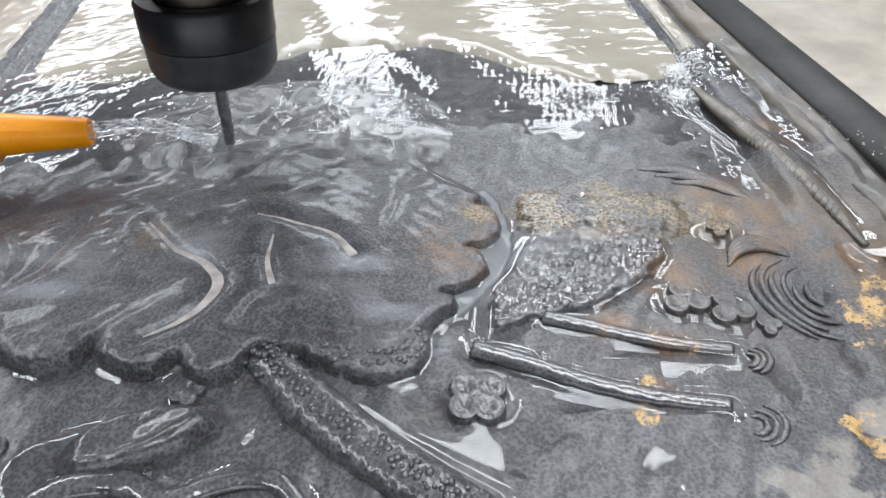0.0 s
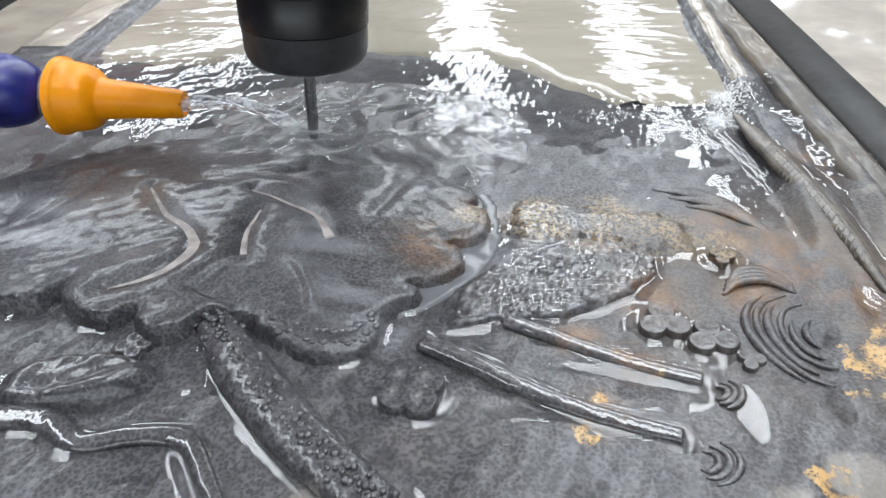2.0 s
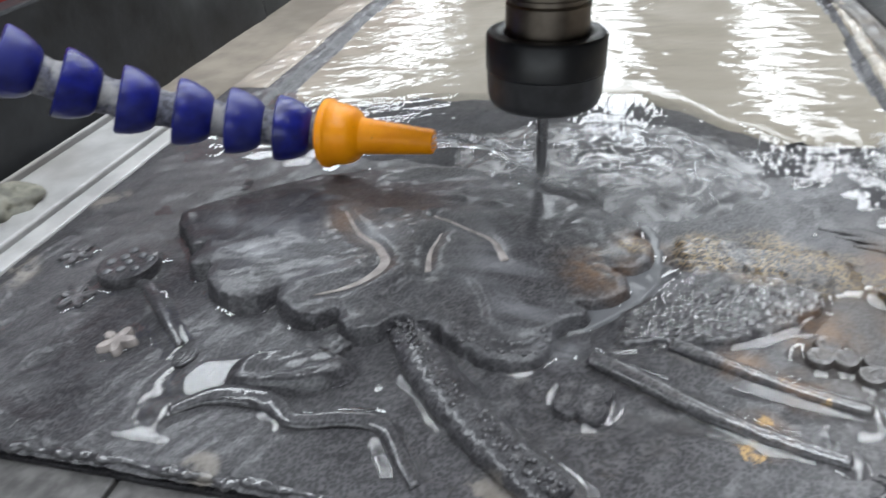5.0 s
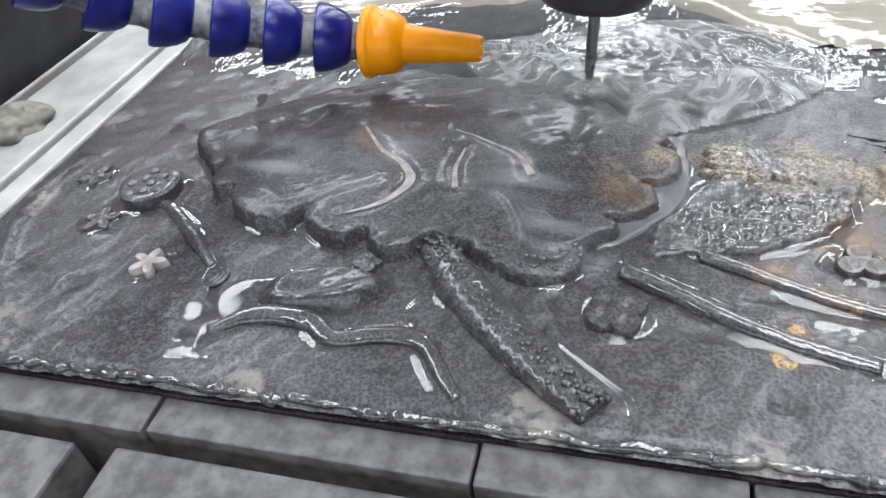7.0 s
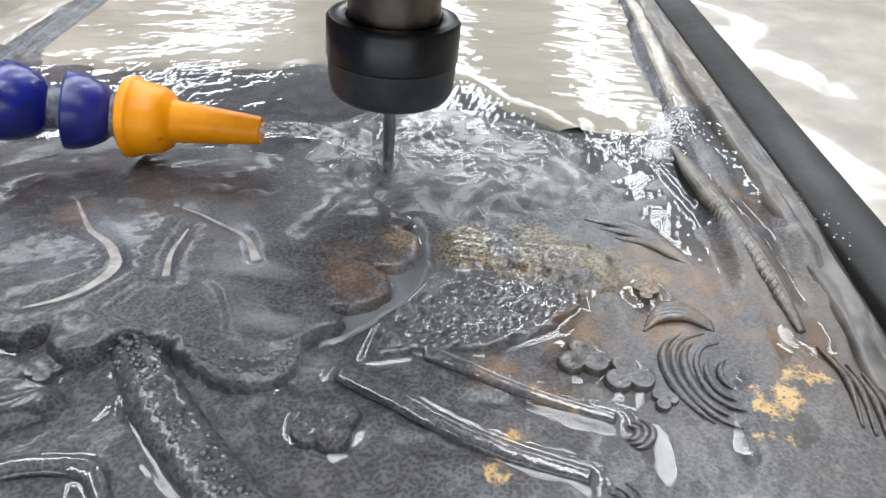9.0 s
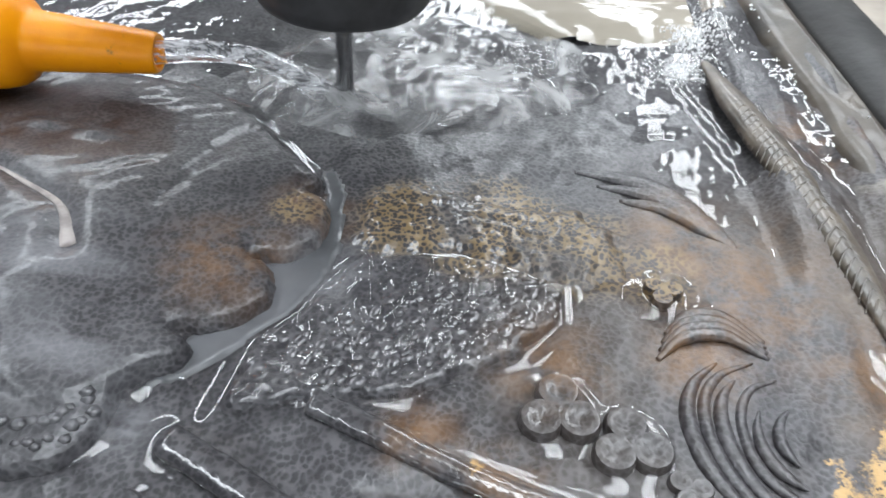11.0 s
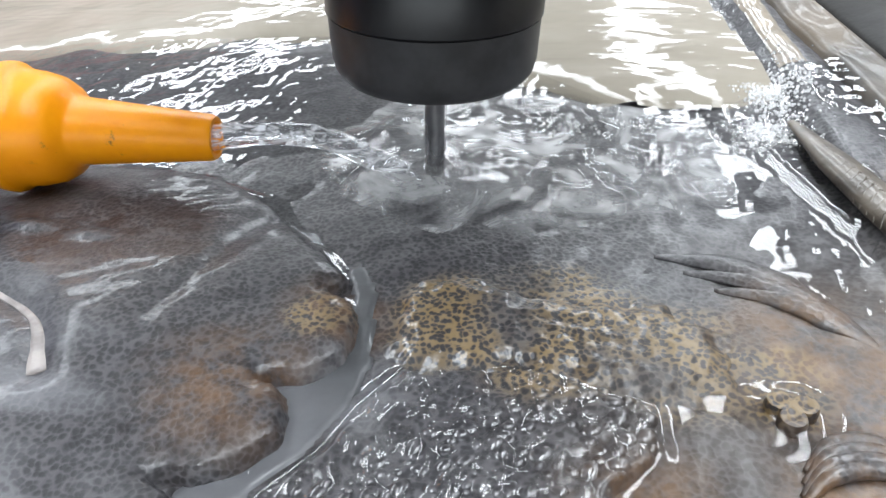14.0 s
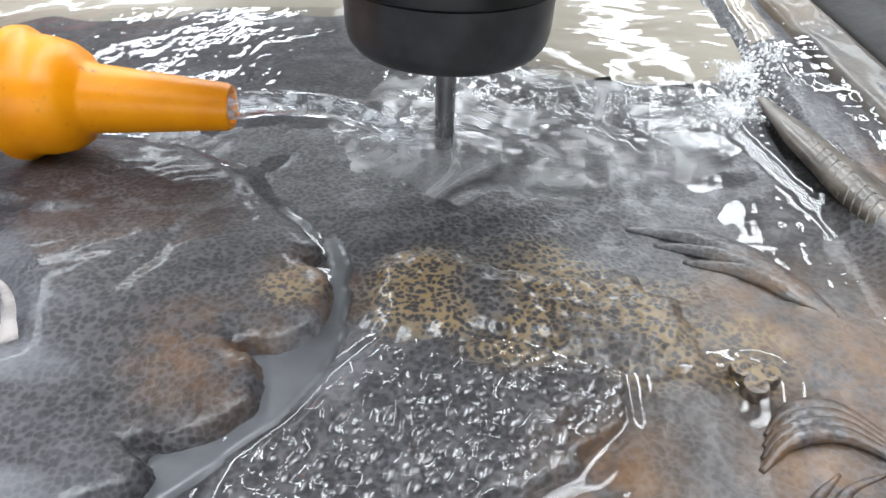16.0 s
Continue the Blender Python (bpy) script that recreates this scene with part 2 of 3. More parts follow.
CRUST = make_plain("slurry_crust", (0.27, 0.22, 0.16), 0.4, 0.0, 160, 0.3, 0.0005, coat=0.7, stain=(0.20, 0.17, 0.14))
SLURRY = make_plain("wet_slurry", (0.33, 0.285, 0.235), 0.42, 0.0, 60, 0.2, 0.0006, coat=0.45, stain=(0.23, 0.195, 0.16))
ALU = make_plain("table_rail", (0.52, 0.51, 0.50), 0.42, 0.2, 90, 0.15, 0.0003, stain=(0.34, 0.32, 0.30))
RED = make_plain("red_paint", (0.30, 0.05, 0.045), 0.5, 0.0, 40, 0.3, 0.0003, stain=(0.24, 0.08, 0.07))
GREYTILE = make_plain("grey_wet_table", (0.095, 0.095, 0.10), 0.35, 0.0, 70, 0.3, 0.0004, coat=0.3)
WORNTABLE = make_plain("worn_grey_table", (0.105, 0.10, 0.098), 0.6, 0.0, 240, 0.45, 0.0005, stain=(0.065, 0.062, 0.06))
ROOFSHEET = make_plain("dark_roof_sheet", (0.10, 0.105, 0.11), 0.7, 0.0, 2.0, 0.3, 0.002)
WALLPAINT = make_plain("dusty_wall", (0.45, 0.435, 0.42), 0.8, 0.0, 2.0, 0.3, 0.002)
CONCRETE = make_plain("concrete", (0.20, 0.19, 0.18), 0.8, 0.0, 5.0, 0.3, 0.002)

# ---- mesh helpers ----


def part(name, bm, material, parent=None, label="", smooth=True):
    me = bpy.data.meshes.new(name)
    bm.to_mesh(me)
    bm.free()
    me.materials.append(material)
    if smooth:
        me.polygons.foreach_set("use_smooth", [True] * len(me.polygons))
    ob = new(name, me)
    ob.parent = parent
    return tagged(ob, label) if label else ob


def thing(name, label, category, group="", kind=""):
    return tagged(new(name), label, category, group, kind)


def box(bm, x0, x1, y0, y1, z0, z1, bevel=0.0):
    """A box in millimetres, with rounded edges."""
    r = bmesh.ops.create_cube(bm, size=1.0, matrix=Matrix.Translation(((x0 + x1) / 2 * MM, (y0 + y1) / 2 * MM, (z0 + z1) / 2 * MM)) @ Matrix.Diagonal(((x1 - x0) * MM, (y1 - y0) * MM, (z1 - z0) * MM, 1)))
    if bevel:
        es = list({e for v in r["verts"] for e in v.link_edges})
        bmesh.ops.bevel(bm, geom=es, offset=bevel * MM, segments=2, profile=0.5, affect="EDGES", clamp_overlap=True)
    return bm


def lathe(profile, n=48, matrix=None):
    """A turned body about z; profile: (radius, height) in millimetres."""
    bm = bmesh.new()
    rings = []
    for r, z in profile:
        rings.append([bm.verts.new((r * MM * math.cos(2 * math.pi * i / n), r * MM * math.sin(2 * math.pi * i / n), z * MM)) for i in range(n)])
    for a, b in zip(rings, rings[1:]):
        for i in range(n):
            bm.faces.new((a[i], a[(i + 1) % n], b[(i + 1) % n], b[i]))
    bm.faces.new(list(reversed(rings[0])))
    bm.faces.new(rings[-1])
    if matrix is not None:
        bm.transform(matrix)
    bmesh.ops.recalc_face_normals(bm, faces=bm.faces)
    for e in bm.edges:
        if len(e.link_faces) == 2 and e.calc_face_angle() > 0.75:
            e.smooth = False
    return bm


def smooth_line(pts, n):
    """A smooth curve through points (Catmull-Rom), n samples."""
    p = np.array(pts, float)
    p = np.vstack([2 * p[0] - p[1], p, 2 * p[-1] - p[-2]])
    out = []
    for u in np.linspace(0, len(p) - 3 - 1e-6, n):
        i, f = int(u), u - int(u)
        a, b, c, d = p[i:i + 4]
        out.append(0.5 * (2 * b + (c - a) * f + (2 * a - 5 * b + 4 * c - d) * f * f + (3 * b - a - 3 * c + d) * f ** 3))
    return np.array(out)


def tube(pts, radii, flat=1.0, n=60, seg=14, lump=0.0, twist=0.0, bm=None):
    """A rounded stem along points (x, y, z in mm); flat squashes its height."""
    bm = bm or bmesh.new()
    c = smooth_line(pts, n)
    rr = np.interp(np.linspace(0, 1, n), np.linspace(0, 1, len(radii)), radii)
    rings = []
    for k in range(n):
        d = c[min(k + 1, n - 1)] - c[max(k - 1, 0)]
        d /= np.linalg.norm(d)
        side = np.cross(d, (0, 0, 1.0))
        side /= max(np.linalg.norm(side), 1e-6)
        up = np.cross(side, d)
        ring = []
        for i in range(seg):
            a = 2 * math.pi * i / seg
            r = rr[k] * (1 + lump * math.sin(3 * a + twist * k) * math.sin(0.9 * k + a))
            q = c[k] + side * r * math.cos(a) + up * r * flat * math.sin(a)
            ring.append(bm.verts.new(q * MM))
        rings.append(ring)
    for a, b in zip(rings, rings[1:]):
        for i in range(seg):
            bm.faces.new((a[i], a[(i + 1) % seg], b[(i + 1) % seg], b[i]))
    bm.faces.new(list(reversed(rings[0])))
    bm.faces.new(rings[-1])
    bmesh.ops.recalc_face_normals(bm, faces=bm.faces)
    return bm


def field(x0, x1, y0, y1, step, height, keep=None):
    """A height field in millimetres: height(X, Y) on a grid; keep(X, Y) says which cells stay. Returns a bmesh."""
    xs, ys = np.arange(x0, x1 + step / 2, step), np.arange(y0, y1 + step / 2, step)
    X, Y = np.meshgrid(xs, ys)
    Z = height(X, Y)
    ok = np.ones_like(X, bool) if keep is None else keep(X, Y)
    bm = bmesh.new()
    ids = {}
    R, C = X.shape
    for r in range(R - 1):
        for c in range(C - 1):
            if ok[r, c] and ok[r, c + 1] and ok[r + 1, c] and ok[r + 1, c + 1]:
                f = []
                for a, b in ((r, c), (r, c + 1), (r + 1, c + 1), (r + 1, c)):
                    if (a, b) not in ids:
                        ids[a, b] = bm.verts.new((X[a, b] * MM, Y[a, b] * MM, Z[a, b] * MM))
                    f.append(ids[a, b])
                bm.faces.new(f)
    return bm


def wave(X, Y, size, seed=0.0):
    """Smooth random relief between about -1 and 1, of a given size in mm."""
    s = np.zeros_like(X, float)
    rng = np.random.RandomState(int(seed * 10) + 7)
    for k in range(9):
        a, ph = rng.uniform(0, 2 * math.pi), rng.uniform(0, 2 * math.pi)
        f = rng.uniform(0.6, 1.9) / size
        s += np.sin(2 * math.pi * f * (X * math.cos(a) + Y * math.sin(a)) + ph)
    return s / 4.0


def edge_distance(X, Y, poly):
    """Signed distance to a closed outline, positive inside."""
    P = np.array(poly, float)
    d = np.full(X.shape, 1e9)
    inside = np.zeros(X.shape, bool)
    for (ax, ay), (bx, by) in zip(P, np.roll(P, -1, 0)):
        ex, ey = bx - ax, by - ay
        u = np.clip(((X - ax) * ex + (Y - ay) * ey) / (ex * ex + ey * ey + 1e-12), 0, 1)
        d = np.minimum(d, np.hypot(X - ax - u * ex, Y - ay - u * ey))
        cross = ((ay > Y) != (by > Y)) & (X < (bx - ax) * (Y - ay) / (by - ay + 1e-12) + ax)
        inside ^= cross
    return np.where(inside, d, -d)


def line_distance(X, Y, pts):
    P = smooth_line(pts, 24)
    d = np.full(X.shape, 1e9)
    for (ax, ay), (bx, by) in zip(P, P[1:]):
        ex, ey = bx - ax, by - ay
        u = np.clip(((X - ax) * ex + (Y - ay) * ey) / (ex * ex + ey * ey + 1e-12), 0, 1)
        d = np.minimum(d, np.hypot(X - ax - u * ex, Y - ay - u * ey))
    return d


def step01(v):
    v = np.clip(v, 0, 1)
    return v * v * (3 - 2 * v)


# ---- the hall ----


def build_hall():
    bm = bmesh.new()
    # roof sheets between the skylights
    lines = [(-9.0, 0.0)]
    for x, d, w in STRIPS:
        lines += [(x - w / 2 - 0.03, d), (x + w / 2 + 0.03, d)]
    lines.append((9.0, 0.0))
    for (a, da), (c, dc) in zip(lines[::2], lines[1::2]):
        for z0, z1 in ((20, 80),):
            r = box(bmesh.new(), -500, 500, -2000, 12400, ROOF * 1000 + z0, ROOF * 1000 + z1)
            for v in r.verts:
                x, d = (a, da) if v.co.x < 0 else (c, dc)
                v.co.x = x + d * (v.co.y - 5.2)
            me = bpy.data.meshes.new("sheet")
            r.to_mesh(me)
            r.free()
            bm.from_mesh(me)
            bpy.data.meshes.remove(me)
    box(bm, -9000, 9000, -7000, -2002, ROOF * 1000 + 20, ROOF * 1000 + 80)
    box(bm, -9000, 9000, 12402, 14000, ROOF * 1000 + 20, ROOF * 1000 + 80)
    for y in range(-4000, 13000, 1450):
        box(bm, -9000, 9000, y, y + 70, ROOF * 1000 - 60, ROOF * 1000 + 15)
    tagged(part("ceiling", bm, ROOFSHEET, None, "dark sheet roof with long skylight openings", False), category="ceiling", kind="structure")
    for name, b in (("wall_north", (-9000, 9000, 14000, 14200)), ("wall_east", (9000, 9200, -7000, 14000)), ("wall_west", (-9200, -9000, -7000, 14000))):
        tagged(part(name, box(bmesh.new(), *b, -1000, ROOF * 1000 + 80), WALLPAINT, None, "dusty plain workshop wall", False), category="wall", kind="structure")
    # unseen wall; its opening is assumed, to suit the added fill lamp
    bm = box(bmesh.new(), -9000, -5000, -7200, -7000, -1000, ROOF * 1000 + 80)
    box(bm, 5000, 9000, -7200, -7000, -1000, ROOF * 1000 + 80)
    box(bm, -4999, 4999, -7199, -7001, 2500, ROOF * 1000 + 79)
    box(bm, -4999, 4999, -7199, -7001, -1000, -100)
    tagged(part("wall_south", bm, WALLPAINT, None, "unseen workshop wall with an assumed wide opening", False), category="wall", kind="structure")
    tagged(part("floor", box(bmesh.new(), -9200, 9200, -7200, 14200, -1100, -1000), CONCRETE, None, "grey concrete workshop floor", False), category="floor", kind="structure")


def build_table():
    """The machine's bed: slurry-covered boards round the slab, rails on one side, a black tray wall."""
    bm = field(-620, 900, 46, 1250, 8, lambda X, Y: -7 + 0.5 * wave(X, Y, 60, 1) + 0.25 * wave(X, Y, 22, 2), lambda X, Y: (X > 101 - 0.068 * (Y - 139)) | (Y > 444) | ((X < -144) & (Y > 205)))
    bed = thing("machine_bed", "machine bed coated with pale wet stone slurry", "machine bed")
    part("bed_surface", bm, SLURRY, bed)
    part("bed_body", box(bmesh.new(), -620, 900, -400, 1250, -60, -22), GREYTILE, bed, "grey machine table under the slab", False)
    part("base", box(bmesh.new(), -600, 880, -380, 1230, -1000, -60.5), RUBBER, bed, "dark machine base cabinet", False)
    # stone plates in front of the slab
    x = -330.0
    k = 0
    while x < 300:
        w = (46, 58, 40, 64)[k % 4]
        part("plate", box(bmesh.new(), x, x + w - 0.7, 36.5 + 0.6 * (k % 2), 44.4, -21.5, -3.6 - 0.3 * (k % 3), 0.4), WORNTABLE, bed, "", False)
        x += w
        k += 1
    # long rails with slots beside the slab
    for x0, x1, z in ((-157, -149.5, -3), (-187, -161, -3.5), (-214, -193, -4), (-240, -219, -5), (-268, -247, -7), (-300, -275, -7)):
        part("rail", box(bmesh.new(), x0, x1, -300, 204, -22, z, 0.8), ALU, bed, "pale worn metal rail", False)
    for x0, x1, y0, y1 in ((-148.5, -89, 8, 34), (-81, 420, 9, 34.5), (-148, 420, -30, 4), (-148, 420, -80, -36)):
        part("rail", box(bmesh.new(), x0, x1, y0, y1, -22, -6, 0.8), WORNTABLE, bed, "worn grey table strip", False)
    bm = field(-175, -130, 196, 232, 2.0, lambda X, Y: -6.2 + 1.5 * wave(X, Y, 12, 4), lambda X, Y: (((X + 168) / 30) ** 2 + ((Y - 203) / 22) ** 2 < 1) & (X < -146))
    tagged(part("slurry_heap", bm, SLURRY, None, "small heap of pale wet slurry on the rails"), category="slurry")
    bm = bmesh.new()
    bmesh.ops.create_icosphere(bm, subdivisions=4, radius=1)
    for v in bm.verts:
        v.co = Vector((v.co.x * 0.017, v.co.y * 0.011, v.co.z * 0.006)) * (1 + 0.35 * noise.noise(v.co * 2.2))
    bm.transform(pose(-0.184, 0.124, -0.003, 0, 0, 25))
    tagged(part("stone_chip", bm, make_plain("greenish_stone", (0.22, 0.21, 0.17), 0.5, 0, 200, 0.4), None, "rough grey-green stone chip on a rail"), category="stone")
    w = thing("tray_wall", "black painted tray wall splashed with slurry", "tray wall")
    part("panel", box(bmesh.new(), -206, -194, -100, 335, -30, 43, 1.2), RUBBER, w, "", False)
    part("panel", box(bmesh.new(), -207, -195, 336, 1180, -8, 40, 1.2), RUBBER, w, "scuffed grey-black panel", False)
    part("back_panel", box(bmesh.new(), -194, 262, 660, 672, -8, 13, 1.0), RUBBER, w, "", False)
    part("side_panel", box(bmesh.new(), 262, 274, 300, 672, -8, 13, 1.0), RUBBER, w, "", False)
    r = thing("machine_column", "red painted machine side behind the tray", "machine frame")
    part("beam", box(bmesh.new(), -560, -235, 180, 1200, -40, 112, 6), RED, r, "", False)
    part("foot", box(bmesh.new(), -600, -230, 160, 1220, -60, -40, 3), RED, r, "", False)


# ---- the slab ----
BODY = [(-105, 113), (-99, 107), (-95.5, 103.5), (-93, 105), (-93.5, 99), (-90, 95.5), (-86.5, 97), (-85, 92), (-80, 87.5), (-74.5, 86), (-69, 87), (-66.5, 91.5),
        (-65, 87), (-60, 83.5), (-54.5, 82.5), (-50.5, 85.5), (-49, 81.5), (-45, 79.5), (-40.5, 80.5), (-37, 85), (-31, 85), (-26, 81), (-20, 77.5), (-14, 76.3), (-9, 78), (-6.3, 82), (-6, 87), (-4, 89.5),
        (-1, 91.3), (-0.5, 94), (-2.8, 96), (1, 96.8), (4.6, 98.8), (6.8, 103), (5.8, 106.8), (3.2, 108.6), (7.4, 109.3), (10.6, 112.5), (11.3, 117), (10, 121.5), (7, 123.5), (8.5, 126), (4.5, 131), (-2, 138), (-8, 145), (-20, 151), (-45, 154), (-70, 150), (-88, 141), (-100, 128), (-107, 119)]
# the darker lobe that lies a step lower
LOWLOBE = [(-42, 90), (-39, 95.5), (-34.5, 99.5), (-29, 99), (-24.5, 97), (-21, 91.5), (-18.5, 86), (-11, 84), (-5, 88), (-7, 80), (-14, 75), (-22, 76), (-30, 84)]
VEINS = [[(-63, 123), (-59, 117.5), (-55, 112.5), (-49.5, 108.5), (-45.5, 102.5), (-46, 97.5), (-50, 93), (-57, 89.5)], [(-36, 115), (-36.5, 107), (-35, 100)], [(-40, 122.5), (-32, 118.5), (-24, 113.5), (-19.5, 106)],
         [(-76, 132), (-78, 120), (-82, 109), (-92, 103)], [(-3, 141), (-7, 134), (-9, 126), (-12, 116)], [(-96, 126), (-90, 118), (-88, 108)]]
slab = thing("stone_slab", "dark grey stone slab being carved with a wet floral relief", "stone slab")


FIN = [(4, 85), (13, 87.5), (25, 89), (38, 96), (43, 102), (43, 108), (31, 113), (17, 112), (13.2, 107), (10.4, 101.3), (5.8, 96)]
HOLLOWS = ((-9, 67, 5, 8), (1, 61, 8, 5), (9, 65, 8, 5), (17, 69, 9, 2.0), (29, 78.5, 8, 1.6), (52, 70, 2.2, 6), (65.5, 73, 2.0, 5), (-10, 73, 3, 3), (-78, 62, 3, 8), (-76, 49, 6, 3), (-2, 58, 4, 5), (60, 57, 2, 5), (-109, 66, 3, 3), (78, 97, 1.6, 5), (-24, 64, 2, 4))


def puddle(X, Y):
    """1 in the shallow hollows where water stands flat."""
    p = np.zeros_like(X, float)
    for x, y, a, b in HOLLOWS:
        p = np.maximum(p, step01(1.6 - np.hypot((X - x) / a, (Y - y) / b) * 1.15 + 0.2 * wave(X, Y, 8, 14)))
    return p


def ground(X, Y):
    low = puddle(X, Y)
    z = (0.24 * wave(X, Y, 26, 3) + 0.12 * wave(X, Y, 9, 5)) * (1 - low) + 0.03 * wave(X, Y, 3.1, 8) * (1 - low) - 0.5 * low
    front = step01((Y - 44.3) / 2.6)
    z = z - 1.5 * (1 - front) * (1 + 0.22 * wave(X, Y, 5, 2))
    # raised frame down both long sides
    right = step01((X - 71) / 5) * step01((Y - 90) / 40)
    left = step01((-120 - X) / 5) * step01((Y - 165) / 25)
    z = z + 3.2 * right + 2.8 * left
    z = z - 1.6 * np.exp(-((X - 84 - 0.02 * (150 - Y)) / 2.2) ** 2) * right + 0.8 * np.exp(-((X - 90) / 1.6) ** 2) * right
    z = z - 3.0 * step01((-143 - X) / 3)
    # curved margin line round the carved picture
    ring = np.abs(np.hypot((X + 95) / 1.0, (Y - 96) / 1.05) - 44)
    z = z + 0.7 * np.exp(-(ring / 2.0) ** 2) * (X < -95) * (Y < 110)
    return z


def blossom_height(X, Y):
    d = edge_distance(X, Y, smooth_line(BODY + BODY[:1], 190)) + 0.28 * wave(X, Y, 4.5, 40)
    rise = (4.3 - 1.7 * step01((X + 25) / 30)) * step01((d + 0.25) / 0.75) + 0.55 * step01(d / 2.6) + 0.5 * step01(d / 16) - 2.6 * step01((Y - 116) / 34)
    rise = rise - 0.9 * step01(edge_distance(X, Y, smooth_line(LOWLOBE + LOWLOBE[:1], 80)) / 1.6 + 0.5)
    for k, v in enumerate(VEINS):
        g = line_distance(X, Y, v)
        rise = rise + (1.0 if k < 3 else 0.4) * (0.25 * np.exp(-((g - 4.5) / 2.6) ** 2) - 0.7 * np.exp(-(g / 1.4) ** 2))
    for x, y in ((-73, 144), (-69, 130), (-51, 124), (-36, 133), (-27, 131), (-82, 146)):
        rise = rise + 0.9 * np.exp(-(((X - x) / 3.2) ** 2 + ((Y - y) / 1.5) ** 2))
    rise = rise + 0.30 * wave(X, Y, 19, 9) + 0.05 * wave(X, Y, 6, 4) + 0.008 * wave(X, Y, 1.7, 3)
    return np.where(d > -0.5, rise - 0.4, -1.0)


def build_slab():
    part("carved_ground", field(-147, 106, 44, 442, 0.9, ground, lambda X, Y: X < 98.5 - 0.068 * (Y - 139)), PLAINSTONE, slab)
    bm = box(bmesh.new(), -146.6, 95.6, 44.6, 441.6, -21, -3.5)
    for v in bm.verts:
        if v.co.x > 0:
            v.co.x = (97.9 - 0.068 * (v.co.y / MM - 139)) * MM
    part("slab_body", bm, STONE, slab, "", False)
    dam = thing("rubber_dam", "black rubber strip holding water round the slab", "rubber strip")
    for section, name, mat, lbl in ((((93.6, -7), (93.4, 4.4), (94.2, 5.4), (98, 6.5), (99.2, 6.9), (104.6, 6.7), (105.6, 6.0), (105.6, -7)), "side_strip", DAM, ""),
                                    (((86.0, -6), (86.2, 2.2), (88.0, 3.9), (90.5, 3.6), (92.4, 4.6), (93.3, 4.7), (93.3, -6)), "silt_bank", BANK, "wet brown silt washed against the strip")):
        bm = bmesh.new()
        n = len(section)
        ends = [[bm.verts.new(((x - 0.075 * (y - 139)) * MM, y * MM, z * (min(1.0, max(0.1, (y - 75) / 60)) if name == "silt_bank" and z > 0 else 1.0) * MM)) for x, z in section] for y in range(47, 448, 2)]
        for a, b in zip(ends, ends[1:]):
            for i in range(n):
                bm.faces.new((a[i], a[(i + 1) % n], b[(i + 1) % n], b[i]))
        bm.faces.new(ends[0])
        bm.faces.new(list(reversed(ends[-1])))
        for v in bm.verts:
            if v.co.z > 0 and name == "silt_bank" and v.co.x < (93 - 0.075 * (v.co.y / MM - 139)) * MM:
                v.co += Vector((0.0012 * noise.noise(v.co * 60), 0, 0.0009 * noise.noise(v.co * 110)))
        bmesh.ops.recalc_face_normals(bm, faces=bm.faces)
        part(name, bm, mat, dam, lbl)
    part("end_strip", box(bmesh.new(), -150, 82, 447.5, 454, -7, 6.0, 0.8), RUBBER, dam)
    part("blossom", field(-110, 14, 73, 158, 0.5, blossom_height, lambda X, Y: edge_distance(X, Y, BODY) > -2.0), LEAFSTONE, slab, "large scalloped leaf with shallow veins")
    part("frame_band", field(73.5, 79.5, 186, 430, 1.0, lambda X, Y: ground(X, Y) + 0.12 - 0.5 * (np.abs(X - 76.5) > 2.7), lambda X, Y: X < 97 - 0.068 * (Y - 139)), CRUST, slab, "beige slurry crust along the frame")
    part("frame_band", field(-146.5, -127, 208, 440, 1.2, lambda X, Y: ground(X, Y) + 0.25 + 0.1 * wave(X, Y, 7, 3) - 0.6 * (X > -128)), SLURRY, slab, "pale slurry crust along the frame")
    channel = [(-6, 86), (-3, 89), (0, 90), (5.2, 95.5), (10, 101), (12.8, 107), (13.8, 113), (13.2, 119), (12.4, 126), (9.5, 131), (7, 129), (9, 124), (9, 112), (2, 108), (5, 102), (-2, 96), (-4, 90)]
    part("smooth_channel", field(-7, 16, 85, 135, 0.6, lambda X, Y: 0.35 + 0.1 * wave(X, Y, 9, 8) - 1.2 * (edge_distance(X, Y, channel) < 0.3), lambda X, Y: edge_distance(X, Y, channel) > -0.6), CHANNEL, slab, "smooth pale channel between leaf and fin")
    # lumpy crust along the front edge
    edge = random.Random(21)
    for k in range(12):
        x = -146 + 20.2 * k
        pts = [(x + 20.6 * u / 6, 45.3 + edge.uniform(-0.5, 0.5), -0.9 + edge.uniform(-0.35, 0.35)) for u in range(7)]
        part("edge_crust", tube(pts, [edge.uniform(0.5, 1.25) for _ in range(14)], 0.9, 46, 10, 0.22, 0.7), DRIPPING, slab, "lumpy wet crust along the front edge" if k == 0 else "")
    # pale drained veins
    for v, w in ((VEINS[0], (0.25, 0.4, 0.6, 0.9, 1.7, 1.2, 0.7, 0.3)), (VEINS[1], (0.2, 0.5, 0.8)), (VEINS[2], (0.2, 0.35, 0.5, 1.2))):
        pts = [(x, y, float(blossom_height(np.array([[x]], float), np.array([[y]], float))[0, 0]) + 0.12) for x, y in smooth_line(v, 12)]
        part("vein", tube(pts, w, 0.22, 40, 10), PALE, slab, "pale groove drained of water")
    # beaded stem
    rope = smooth_line([(-36, 85, 0.6), (-28, 74.5, 0.9), (-19, 65, 0.9), (-10, 57, 0.8), (-1, 50, 0.6)], 46)
